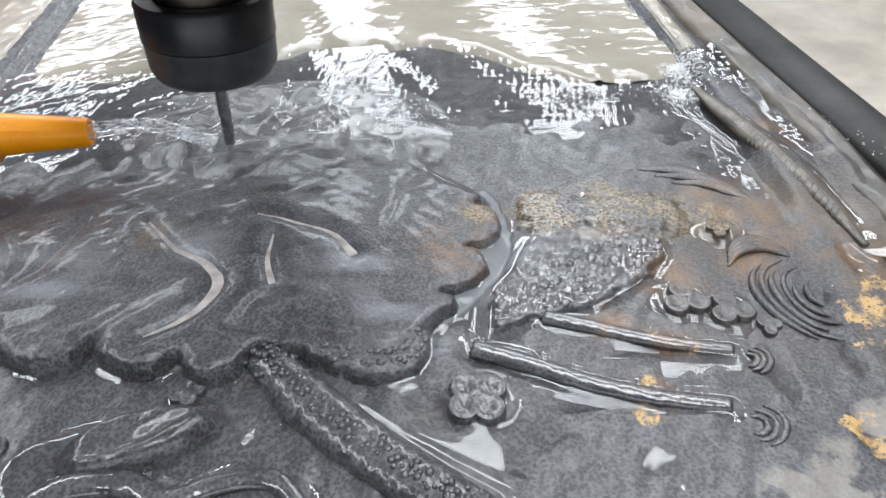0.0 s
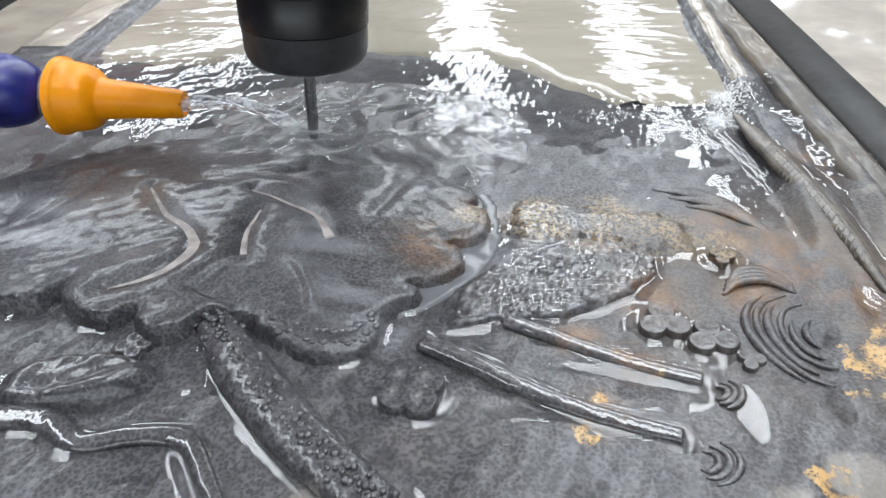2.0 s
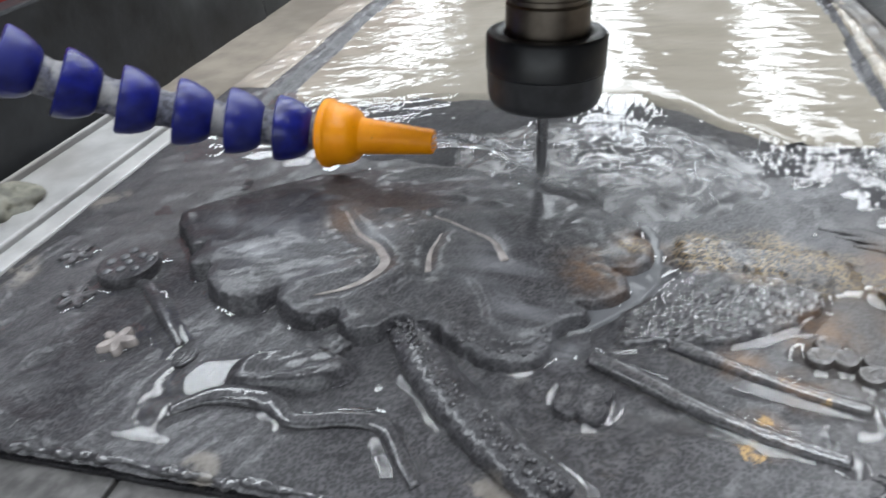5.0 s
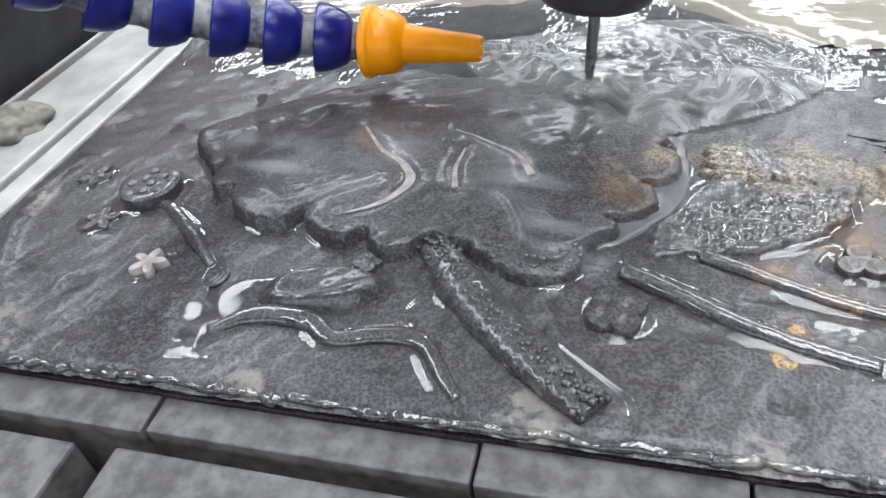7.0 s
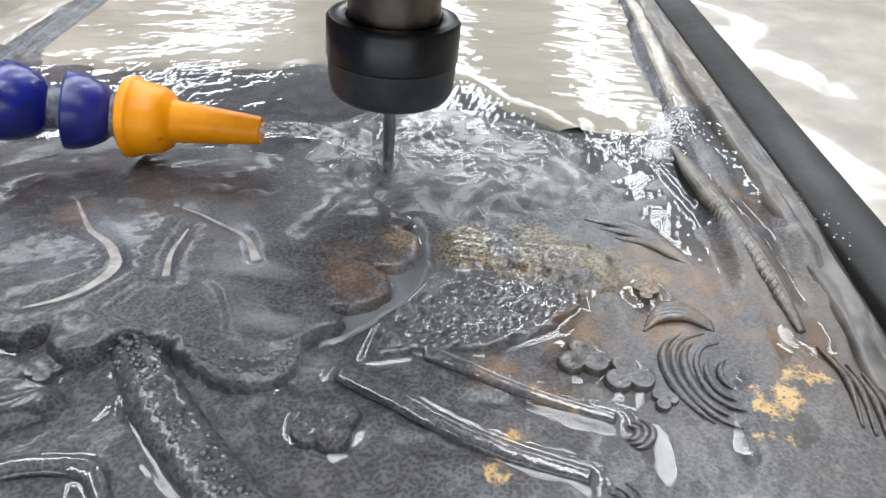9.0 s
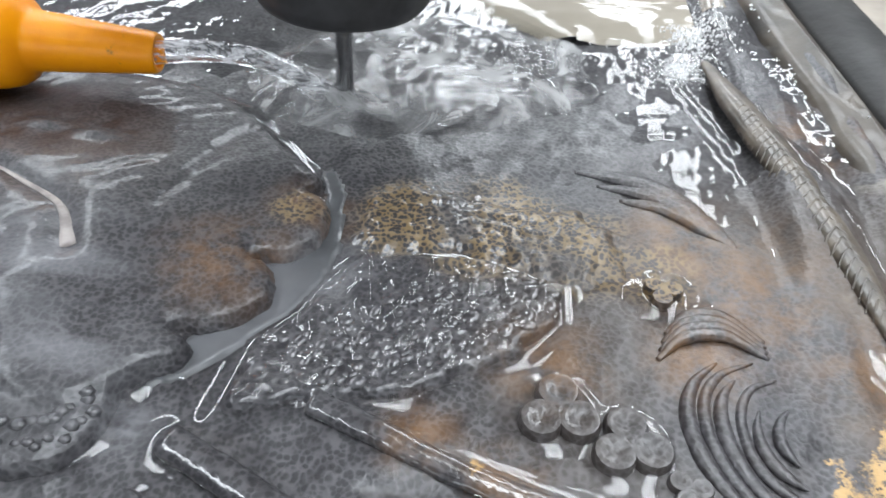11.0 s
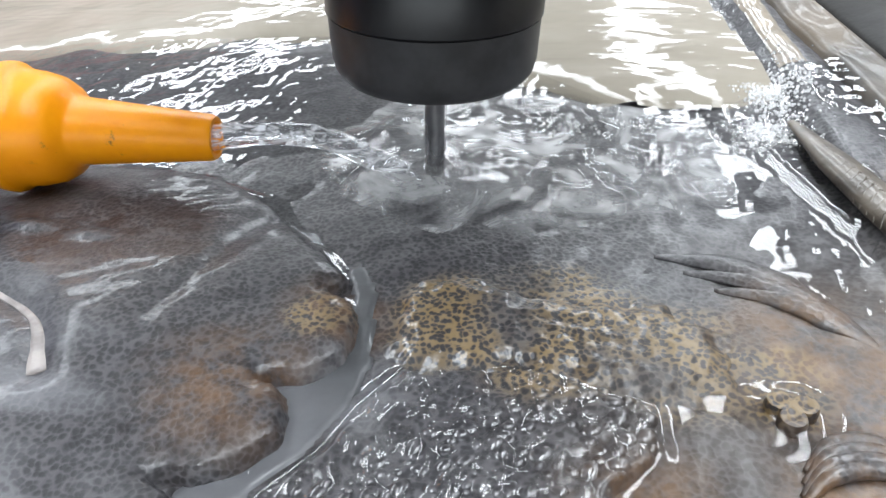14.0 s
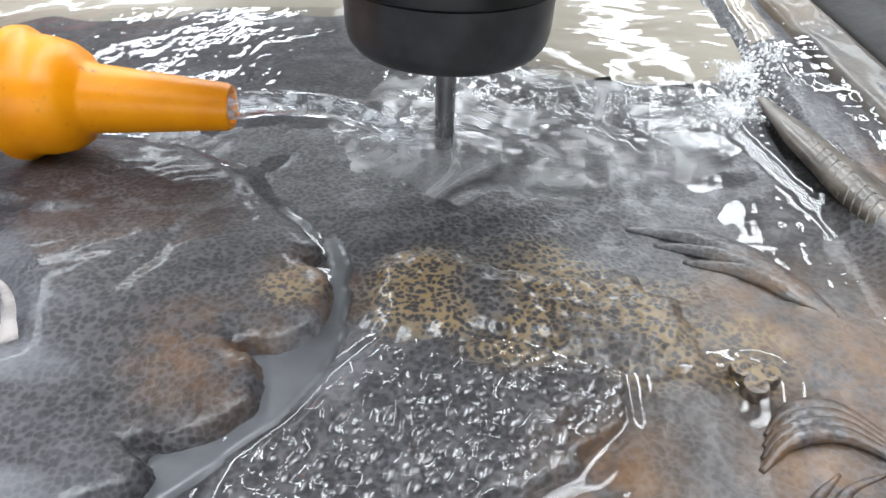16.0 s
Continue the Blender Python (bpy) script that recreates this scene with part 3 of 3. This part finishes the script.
    stem = part("beaded_stem", tube([tuple(p) for p in rope], (3.4, 4.7, 4.7, 4.3, 3.6), 0.58, 90, 18, 0.05, 0.4), STONE, slab, "thick stem covered with small carved beads")
    rng = random.Random(4)
    bead = bpy.data.meshes.new("bead")
    bm = bmesh.new()
    bmesh.ops.create_icosphere(bm, subdivisions=1, radius=0.78 * MM)
    bm.to_mesh(bead)
    bm.free()
    bead.materials.append(STONE)
    bead.polygons.foreach_set("use_smooth", [True] * len(bead.polygons))
    for k in range(0, 46):
        d = rope[min(k + 1, 45)] - rope[max(k - 1, 0)]
        side = np.array((-d[1], d[0], 0)) / np.hypot(d[0], d[1])
        for j in (-2.7, -0.9, 0.9, 2.7):
            j += rng.uniform(-0.5, 0.5)
            q = rope[k] + side * j + np.array((rng.uniform(-.4, .4), rng.uniform(-.4, .4), 2.5 - 0.17 * j * j))
            o = new("bead", bead)
            o.parent = stem
            s = rng.uniform(0.6, 1.15)
            o.matrix_basis = Matrix.Translation(q * MM) @ Matrix.Diagonal((s, s, s * 0.8, 1))
    for x, y in smooth_line([(-25, 82), (-20, 79.5), (-14, 78.4), (-9.5, 80), (-7.5, 83)], 16):
        for j in (0.4, 2.6):
            o = new("bead", bead)
            o.parent = stem
            s = rng.uniform(0.6, 1.2)
            qx, qy = x - 0.25 * j + rng.uniform(-.5, .5), y + j + rng.uniform(-.5, .5)
            o.matrix_basis = Matrix.Translation((qx * MM, qy * MM, (float(blossom_height(np.array([[qx]]), np.array([[qy]]))[0, 0]) - 0.15) * MM)) @ Matrix.Diagonal((s * 1.2, s, s * 0.8, 1))
    # smooth stems with curled ends
    for pts, r in (([(1, 82, 1.2), (11, 77, 1.0), (20, 72, 0.9), (30, 68, 0.8), (41, 65, 0.7)], (1.9, 1.9, 1.7, 1.6, 1.4)), ([(15, 88, 1.0), (22, 85, 1.0), (30, 81.5, .8), (37, 79, .7), (46, 76.5, .6)], (1.6, 1.6, 1.5, 1.4, 1.2)),
                   ([(-107, 93, 0.8), (-101, 91.5, 0.9), (-90, 82, 0.8), (-81, 74, 0.6)], (1.5, 1.5, 1.4, 1.0)), ([(-73, 57, 0.5), (-65, 62, 0.8), (-55, 62, 0.8), (-48, 58.5, 0.7), (-40, 60.5, 0.6), (-32, 60, 0.5), (-27, 54, 0.4), (-23, 49, 0.3)], (1.2, 2.2, 2.4, 1.8, 1.8, 1.8, 1.6, 1.0))):
        part("stem", tube([(x, y, z - 0.35) for x, y, z in pts], r, 0.68, 60, 14, 0.06, 0.3), DRIPPING, slab)
    for cx, cy, rr in ((43, 61, 5.5), (47.5, 74, 4.2), (-80, 71, 4.0)):
        for k in range(3):
            q = rr * (0.40 + 0.26 * k)
            arc = [(cx + q * (1.0 + 0.12 * a) * math.cos(a), cy + q * math.sin(a) - 0.15 * q * a, 0.15) for a in np.linspace(1.5 - 0.25 * k, -1.9 + 0.3 * k, 7)]
            part("curl", tube(arc, (0.2, 0.6, 0.75, 0.6, 0.15), 0.8, 30, 9), STONE, slab)
    # flowers
    for cx, cy, r, n, z, turn, lbl in ((41.7, 89.0, 4.7, 3, 1.5, 1.6, "three-petalled carved flower"), (49.0, 85.6, 4.5, 3, 1.4, 1.7, "three-petalled carved flower"), (54.3, 80.8, 2.4, 3, 1.0, 0.2, "small carved flower"), (0.5, 71.2, 5.6, 4, 1.5, 0.6, "four-petalled carved flower"),
                                       (55.5, 108, 2.6, 3, 1.2, 0.3, "small carved bud"), (-95, 72.5, 4.2, 5, 1.6, 0.2, "pale five-petalled carved flower"), (-128.5, 101.5, 4.4, 5, 0.9, 0.0, "small carved flower"), (-116, 85.5, 4.6, 5, 0.9, 0.5, "small carved flower"), (-91, 102, 4.2, 4, 1.6, 0.8, "small carved flower"), (-48, 78.5, 3.2, 4, 1.2, 0.3, "small carved flower")):
        pale = lbl.startswith("pale")
        head = part("flower", lathe([(0.2, -0.6), (r * 0.30, -0.4), (r * 0.28, z * 0.55), (r * 0.16, z * 0.95), (0.05, z)], 16, Matrix.Translation((cx * MM, cy * MM, 0))), PALE if pale else STONE, slab, lbl)
        for k in range(n):
            a = turn + 2 * math.pi * k / n
            bm = lathe([(0.2, -0.8), (1.0, -0.7), (1.0, 0.35), (0.88, 0.62), (0.6, 0.66), (0.25, 0.5), (0.05, 0.48)], 18)
            bm.transform(Matrix.Translation(((cx + r * 0.5 * math.cos(a)) * MM, (cy + r * 0.5 * math.sin(a)) * MM, 0)) @ Matrix.Rotation(a, 4, "Z") @ Matrix.Diagonal((r * 0.52, r * (0.53 if n < 5 else 0.27), z * 1.55, 1)))
            part("petal", bm, PALE if pale else STONE, head)
    # round seed head
    part("seed_head", lathe([(0.3, -1), (7.6, -0.8), (8.2, 1.6), (7.8, 3.4), (6.4, 4.0), (4.5, 3.4), (3.0, 3.9), (1.4, 3.4), (0.05, 3.9)], 30, Matrix.Translation((-0.109, 0.0968, 0)) @ Matrix.Diagonal((0.92, 0.92, 0.85, 1))), STONE, slab, "round carved seed head")
    for k in range(9):
        a, q = 2.4 * k, 0.6 + 1.75 * math.sqrt(k)
        part("seed", lathe([(0.2, -0.6), (1.25, -0.5), (1.15, 0.3), (0.7, 0.65), (0.05, 0.7)], 12, Matrix.Translation(((-109 + q * math.cos(a)) * MM, (96.8 + q * math.sin(a)) * MM, 3.1 * MM))), CHANNEL, slab)
    # twin leaf
    part("leaf", field(-72, -38, 60, 79, 0.6, lambda X, Y: -0.8 + 4.6 * step01((1 - ((X + 54 + 0.25 * (Y - 69)) / 15.5) ** 2 - ((Y - 69.5 - 0.22 * (X + 54)) / 6.2) ** 2) * 1.5) - 0.9 * np.exp(-((Y - 69 - 0.25 * (X + 54) - 1.5 * np.sin(X / 4)) / 1.1) ** 2) + 0.2 * wave(X, Y, 6, 5)), STONE, slab, "fleshy carved leaf")
    # two flat pale spots on the twin leaf
    for x, y, r in ((-51, 70.2, 2.4), (-46.5, 71.6, 2.0)):
        part("pale_spot", lathe([(0.3, 1.7), (r, 1.9), (r * 0.9, 2.25), (r * 0.4, 2.4), (0.05, 2.4)], 18, Matrix.Translation((x * MM, y * MM, 0)) @ Matrix.Diagonal((1.25, 0.75, 1, 1))), PALE, slab, "pale spot on the fleshy leaf")
    # scaly fin
    fin = part("fin", field(3, 46, 83.4, 114, 0.5, lambda X, Y: -0.6 + 1.9 * step01((edge_distance(X, Y, FIN) + 0.5 * wave(X, Y, 3, 9)) / 1.5) + 0.16 * wave(X, Y, 4, 2)), STONE, slab, "fish-like fin with overlapping scales")
    scale = bpy.data.meshes.new("scale")
    bm = lathe([(0.15, -0.4), (1.0, -0.4), (0.97, 0.02), (0.8, 0.34), (0.45, 0.52), (0.05, 0.56)], 12)
    bm.to_mesh(scale)
    bm.free()
    scale.materials.append(DRIPPING)
    scale.polygons.foreach_set("use_smooth", [True] * len(scale.polygons))
    for i in range(19):
        for j in range(9):
            u, v = i / 18, (j + 0.5 * (i % 2)) / 8.5
            lo, hi = 87 + 14.5 * u + 0.6, min(96 + 18 * u, 112 - 3 * max(0, u - .6))
            x, y = 13 + 29 * u - 2.5 * v, lo + (hi - lo) * v
            o = new("scale", scale)
            o.parent = fin
            s = 1.0 + 0.4 * rng.uniform(-1, 1)
            x, y = x + rng.uniform(-0.7, 0.7), y + rng.uniform(-0.6, 0.6)
            top = -0.6 + 1.9 * float(step01(edge_distance(np.array([[x]]), np.array([[y]]), FIN) / 1.5)[0, 0])
            o.matrix_basis = Matrix.Translation((x * MM, y * MM, (top - 0.34 + 0.2 * rng.uniform(-1, 1)) * MM)) @ Euler((radians(rng.uniform(-16, 16)), radians(-10 + rng.uniform(-14, 14)), radians(25 + rng.uniform(-35, 35)))).to_matrix().to_4x4() @ Matrix.Diagonal((s * 1.1, s * 0.8, 0.95, 1))
    # pitted field
    part("pitted_field", field(13, 54, 106, 131, 0.35, lambda X, Y: 1.5 * step01((0.8 * wave(X, Y, 6, 61) + edge_distance(X, Y, [(13.5, 117), (15, 110), (30, 111), (44, 107), (53, 111), (53, 120), (46, 125), (32, 126), (21, 130), (14, 127)])) / 4.5) - 0.5 + 0.05 * np.sin(X * 4.1 + 1.3 * np.sin(Y * 1.7)) * np.sin(Y * 4.3 + 1.2 * np.sin(X * 1.3)) + 0.10 * wave(X, Y, 3.2, 6)), STONE, slab, "pitted carved field stained with rust")
    # swept plumes
    for k, (q, a0, a1, w) in enumerate(((12.8, 2.2, 4.1, 1.0), (11.0, 1.9, 4.45, 0.8), (9.2, 2.3, 4.2, 1.0), (7.2, 1.8, 4.6, 0.7), (5.6, 2.5, 4.3, 0.8), (3.4, 2.0, 4.0, 0.7))):
        arc = [(68.3 + q * (1.0 - 0.10 * (a - 3)) * math.cos(a), 87.5 + (q * 0.9 + 1.4) * math.sin(a) + 0.5 * math.sin(2.3 * a + k), 0.15) for a in np.linspace(a0, a1, 7)]
        part("plume", tube(arc, (0.15, 0.7 * w, 0.95 * w, 1.05 * w, 0.8 * w, 0.15), 0.8, 40, 12), STONE, slab)
    for k in range(4):
        u = k / 3.0
        a = [(53.5 + 1.5 * u, 97.5 + 4 * u, 0.0), (57 + u, 100.8 + 3.5 * u, 0.4), (62, 101.5 + 3 * u, 0.4), (66.5, 98.5 + 2.5 * u, 0.0)]
        part("plume", tube(a, (0.3, 0.9, 0.95, 0.35), 0.8, 36, 12), STONE, slab)
    for k in range(3):
        a = [(46 + 3 * k, 133 - 3.2 * k, -0.1), (54 + 2.4 * k, 131 - 3 * k, 0.25), (60 + 1.6 * k, 127 - 2.6 * k, 0.2), (65 + k, 121.5 - 2 * k, -0.1)]
        part("leaf", tube(a, (0.4, 1.9, 2.2, 0.5), 0.35, 36, 12), STONE, slab)
    for k in range(5):
        a = [(84 + 1.8 * k, 96 - 2 * k, 0.2), (86 + 1.4 * k, 88 - 2 * k, 0.5), (85 + 1.5 * k, 78 - 1.5 * k, 0.1)]
        part("plume", tube(a, (0.3, 0.7, 0.3), 0.9, 24, 10), STONE, slab)
    # long feather beside the frame
    feather = part("feather", tube([(71, 166, 1.6), (73, 152, 2.3), (75.5, 140, 2.4), (78, 128, 2.2), (80.5, 114, 1.6), (82, 99, 0.8)], (0.8, 2.6, 3.2, 2.8, 2.2, 0.8), 0.5, 80, 18), MUD, slab, "long carved feather with fine barbs")
    spine = smooth_line([(71.3, 164, 2.0), (73, 152, 3.5), (75.5, 140, 3.9), (78, 128, 3.5), (80.5, 114, 2.6), (82, 101, 1.3)], 40)
    for k in range(1, 39):
        w = 2.4 * math.sin(math.pi * (k + 3) / 44) + 0.4
        for s in (-1, 1):
            p = spine[k]
            part("barb", tube([tuple(p), (p[0] + s * w * 0.6, p[1] - 1.6, p[2] - 0.35), (p[0] + s * w, p[1] - 3.6, p[2] - 1.5)], (0.2, 0.24, 0.1), 0.8, 8, 6), MUD, feather)


RUNS = [([(-36, 85), (-28, 74.5), (-19, 65), (-10, 57), (-1, 50)], 4.6), ([(1, 82), (11, 77), (20, 72), (30, 68), (41, 65)], 1.8), ([(15, 88), (22, 85), (30, 81.5), (37, 79), (46, 76.5)], 1.5),
        ([(-107, 93), (-101, 91.5), (-90, 82), (-81, 74)], 1.5), ([(-73, 57), (-65, 62), (-55, 62), (-48, 58.5), (-40, 60.5), (-32, 60), (-27, 54), (-23, 49)], 2.0), ([(-70, 66), (-54, 69.5), (-40, 73)], 5.0),
        ([(68, 166), (71.5, 152), (75.5, 137), (79, 125), (83.5, 99)], 3.6)]
SPOTS = [(41.7, 89.0, 4.3), (49.0, 85.6, 4.1), (0.5, 71.2, 4.8), (55.5, 108, 2.6), (-95, 72.5, 4.0), (-128.5, 101.5, 4.2), (-116, 85.5, 4.4), (-109, 96.8, 7.5), (-48, 78.5, 3.2)]


def off_relief(X, Y):
    """Distance in mm from the nearest raised form."""
    d = np.minimum(-edge_distance(X, Y, BODY), 0.4 - edge_distance(X, Y, FIN))
    for pts, r in RUNS:
        d = np.minimum(d, line_distance(X, Y, pts) - r)
    for x, y, r in SPOTS:
        d = np.minimum(d, np.hypot(X - x, Y - y) - r)
    return d


def pool_edge(X):
    """Where the pool ends towards the carved part."""
    return 203 + 1.45 * np.clip(X - 48, 0, 99) + 4 * np.sin((X + 60) / 24) + 1.6 * np.sin(X / 6.1) + 0.8 * np.sin(X / 2.7 + 1) - 0.0065 * np.clip(X, 0, 99) ** 2 - 0.35 * np.clip(X, 0, 99)


def build_water():
    def keep(X, Y):
        return (Y > pool_edge(X)) & (X > -118 + 1.4 * np.sin(Y / 17) + 6 * np.exp(-(Y - 200) / 8)) & (X < 71 + 1.2 * np.sin(Y / 13)) & (Y < 418)
    pool = field(-119, 73, 150, 420, 0.9, lambda X, Y: 2.0 + 0.06 * wave(X, Y, 16, 6) + 0.03 * wave(X, Y, 6, 2) - 3.3 * np.exp(-np.clip(Y - pool_edge(X), 0, 99) / 3.0), keep)
    tagged(part("water_pool", pool, POOL, None, "shallow pool of milky grey-beige slurry water"), category="water", kind="structure")

    def film_h(X, Y):
        d = off_relief(X, Y)
        lip = 0.72 * np.exp(-(np.clip(d + 0.3, 0, 99) / 1.7) ** 2)
        flow = np.maximum(step01((Y - 146) / 22), step01((X - 52) / 16) * step01((Y - 108) / 22))
        return -0.24 + 0.012 * wave(X, Y, 14, 12) + lip + flow * (0.42 + 0.14 * wave(X, Y, 26, 11) + 0.07 * wave(X, Y, 11, 31) + 0.05 * wave(X, Y, 3.2, 32) * (0.75 + 0.25 * step01((X - 15) / 25))) + 1.2 * step01((Y - 150) / 45) + 2.5 * step01((X - 71) / 6) * step01((Y - 100) / 40) - 1.9 * step01((50.5 - Y) / 5)
    film = field(-138, 88, 50, 208, 0.6, film_h, lambda X, Y: (Y < pool_edge(X) + 7) & (film_h(X, Y) > ground(X, Y) - 0.25))
    ob = tagged(part("water_film", film, FILM, None, "thin clear water running over the carving"), category="water", kind="structure")
    ob.visible_shadow = False
    # beads of water lying between the scales
    wet = field(6, 45, 86, 114, 0.35, lambda X, Y: 1.48 + 0.36 * wave(X, Y, 4.4, 51) + 0.12 * wave(X, Y, 2.2, 52), lambda X, Y: edge_distance(X, Y, FIN) > 1.2)
    ob = tagged(part("water_film", wet, FILM, None, "water trembling between the carved scales"), category="water", kind="structure")
    ob.visible_shadow = False
    # foam where the flow meets the frame; its white also imitates rippled skylight reflection
    rng = random.Random(9)
    bm = bmesh.new()
    for cx, cy, sx, sy, n in ((71, 178, 5.5, 11, 700), (66, 163, 6.5, 5, 500), (94.5, 150, 2.0, 30, 160), (40, 166, 12, 3.5, 120)):
        for _ in range(n):
            x, y, r = cx + rng.gauss(0, sx * .5), cy + rng.gauss(0, sy * .5), rng.uniform(0.10, 0.28) if cx > 90 else rng.uniform(0.14, 0.38)
            z = float(ground(np.array([[x]]), np.array([[y]]))[0, 0]) + (1.4 if y > 130 else 4.3)
            m = Matrix.Translation((x * MM, y * MM, max(z, 1.2) * MM))
            bmesh.ops.create_icosphere(bm, subdivisions=1, radius=r * MM, matrix=m)
    ob = tagged(part("foam", bm, FROTH_GLINT, None, "small white foam bubbles, partly standing in for broken skylight reflections"), category="foam", kind="stuff")
    ob.visible_shadow = False


# ---- the moving machine head ----
HEAD = [(0, -49.6, 151.7, 3.8), (0.5, -45.3, 151.7, 4.3), (1, -40.1, 151.7, 3.2), (2, -33.6, 151.1, 2.3), (3.5, -25.3, 150.6, 2.2), (5, -18.4, 149.5, 2.6), (7.5, -9.0, 149.1, 4.8), (8.5, -2.4, 149.2, 1.6), (9.5, 1.8, 149.2, -0.5), (12.5, 12.3, 152.7, -3.8), (13.5, 14.9, 152.9, -3.8), (14.5, 16.8, 152.9, -3.8), (15.5, 18.9, 152.9, -3.8), (16, 21.1, 152.9, -3.8)]
HOSE = [(0, -53.2, 160, 1.8), (0.5, -49, 160, 2.4), (1, -43.5, 160, 1.6), (2, -37, 159.5, 0.8), (3.5, -28.2, 159, 0.4), (5, -19.7, 158.5, 0.8), (7.5, -9.5, 158, 3), (8.5, -4.3, 157.5, -0.2), (9.5, -0.6, 157, -2), (12.5, 9.6, 157, -5.5), (13.5, 11.4, 157.6, -4.5), (14.5, 13.6, 158, -4), (15.5, 16.2, 158, -4), (16, 18.7, 158, -4)]


def build_spindle():
    s = thing("spindle", "steel milling spindle with black collet nut and thin bit", "spindle")
    part("bit", lathe([(0.2, -1.0), (0.9, -0.6), (1.3, 2.0), (1.45, 5), (1.45, 28)], 20), CARBIDE, s, "thin grey carbide bit")

    def turned(profile, n):
        return lathe([(r * 0.95, 19.5 + (z - 17.6) * 0.95) for r, z in profile], n)
    nut = part("collet_nut", turned([(13, 27), (14.9, 27.0), (15.2, 27.3), (15.2, 35.4), (14.6, 36.2), (12.6, 36.5), (10.9, 36.0), (10.6, 33.5)], 64), BLACK, s, "black collet nut")
    part("nut_skirt", turned([(2.0, 18.4), (4, 17.7), (12.0, 17.6), (13.4, 18.2), (14.3, 19.4), (14.7, 21.0), (14.95, 26.9), (13, 27.0)], 64), GREYNUT, nut, "worn dark grey lower half")
    part("shaft", turned([(10.4, 33), (10.5, 43.0), (9.8, 43.6), (9.8, 44.6), (10.3, 45.0), (10.3, 60)], 48), DARKSTEEL, s, "bare turned steel shaft")
    part("lower_plate", turned([(12, 52.5), (33.8, 52.5), (35.4, 53.3), (35.6, 55.3), (37.0, 56.1), (37.2, 59.5)], 72), STEEL, s)
    part("ring", turned([(35, 59.1), (43.2, 59.1), (44.6, 59.9), (44.8, 62.5), (44.2, 63.0)], 72), STEEL, s)
    part("housing", turned([(42, 62.7), (44.0, 63.2), (44.7, 63.9), (44.7, 150), (44, 152), (20, 153)], 72), STEEL, s, "brushed stainless steel motor housing")
    return s


def seg_axis(a, b):
    d = Vector(b) - Vector(a)
    return Matrix.Translation(Vector(a) * MM) @ d.to_track_quat("Z", "Y").to_matrix().to_4x4()


def build_hose():
    h = thing("coolant_hose", "jointed blue coolant hose with orange nozzle", "coolant hose")
    tip, root = (-27.5, -10, 11.0), (-56.5, -11, 13.4)
    part("nozzle", lathe([(5.8, -0.4), (8.7, -0.7), (9.3, -0.2), (9.4, 1.0), (9.0, 1.7), (8.5, 2.2), (8.2, 5.0), (7.6, 7.4), (6.6, 9.0), (5.4, 9.8), (4.9, 10.5), (3.35, 29.2), (3.0, 29.9), (2.4, 29.9), (2.2, 28.5)], 36, seg_axis(root, tip)), ORANGE, h, "orange tapered plastic nozzle")
    path = [(-59, -12, 14.0), (-71, -15.5, 17), (-82.5, -20, 21), (-93.5, -25.5, 26), (-104, -32, 32), (-113.5, -39, 39.5), (-122, -46, 48), (-129.5, -53, 57.5), (-136, -60, 68), (-141, -67, 79), (-145, -74, 91)]
    for k, (b, a) in enumerate(zip(path, path[1:])):
        m = seg_axis(a, b)
        part("joint", lathe([(4.4, -1), (5.0, 2), (5.3, 9), (4.6, 13.5), (4.4, 17)], 24, m), GREYJOINT, h, "dusty grey joint")
        part("segment", lathe([(5.0, 1.9), (8.3, 1.9), (8.8, 2.3), (8.8, 3.6), (8.3, 6.0), (7.4, 8.4), (6.2, 10.4), (5.2, 11.2), (4.7, 11.3)], 30, m), BLUE, h, "blue plastic hose segment")
    return h


def build_jet():
    j = thing("water_jet", "clear jet of coolant water striking the bit", "water jet")
    arc = [(-27.5, -10, 11.0), (-20.5, -8, 10.6), (-13, -5.5, 8.6), (-6, -5.5, 5.4), (-0.5, -6.5, 2.6)]
    a = part("stream", tube(arc, (2.1, 2.0, 1.9, 1.9, 2.4), 0.9, 50, 16, 0.01, 0.1), JET, j)
    b = part("splash", field(-34, 66, -36, 44, 0.8, lambda X, Y: 3.3 + 0.40 * wave(X, Y, 17, 21) + 0.16 * wave(X, Y, 7, 22) + 0.06 * wave(X, Y, 3, 23) + 0.9 * np.exp(-(X * X + (Y + 6) ** 2) / 60) - 4.4 * step01((np.hypot((X - 15) / 1.4, Y - 2) - 16) / 19),
                             lambda X, Y: np.hypot((X - 15) / 1.45, Y - 2 + 0.1 * X) < 31 + 4 * np.sin(3 * np.arctan2(Y, X))), FOAMY, j, "churned milky water round the bit")
    a.visible_shadow = b.visible_shadow = False
    return j, b


build_hall()
build_table()
build_slab()
build_water()
spindle, hose = build_spindle(), build_hose()
jet, splash = build_jet()


def motions():
    walk(spindle, [(t, pose(x * MM, y * MM, z * MM, -3, 3.4, 0)) for t, x, y, z in HEAD])
    for ob in (hose, jet):
        walk(ob, [(t, pose(x * MM, y * MM, 0.5 * z * MM)) for t, x, y, z in HOSE])
    # the churned water shifts restlessly round the bit
    rng = random.Random(12)
    walk(splash, [(0.4 * k, pose(rng.uniform(-1.5, 1.5) * MM, rng.uniform(-1.5, 1.5) * MM, rng.uniform(-0.2, 0.25) * MM, 0, 0, rng.uniform(-12, 12))) for k in range(41)])


motions()
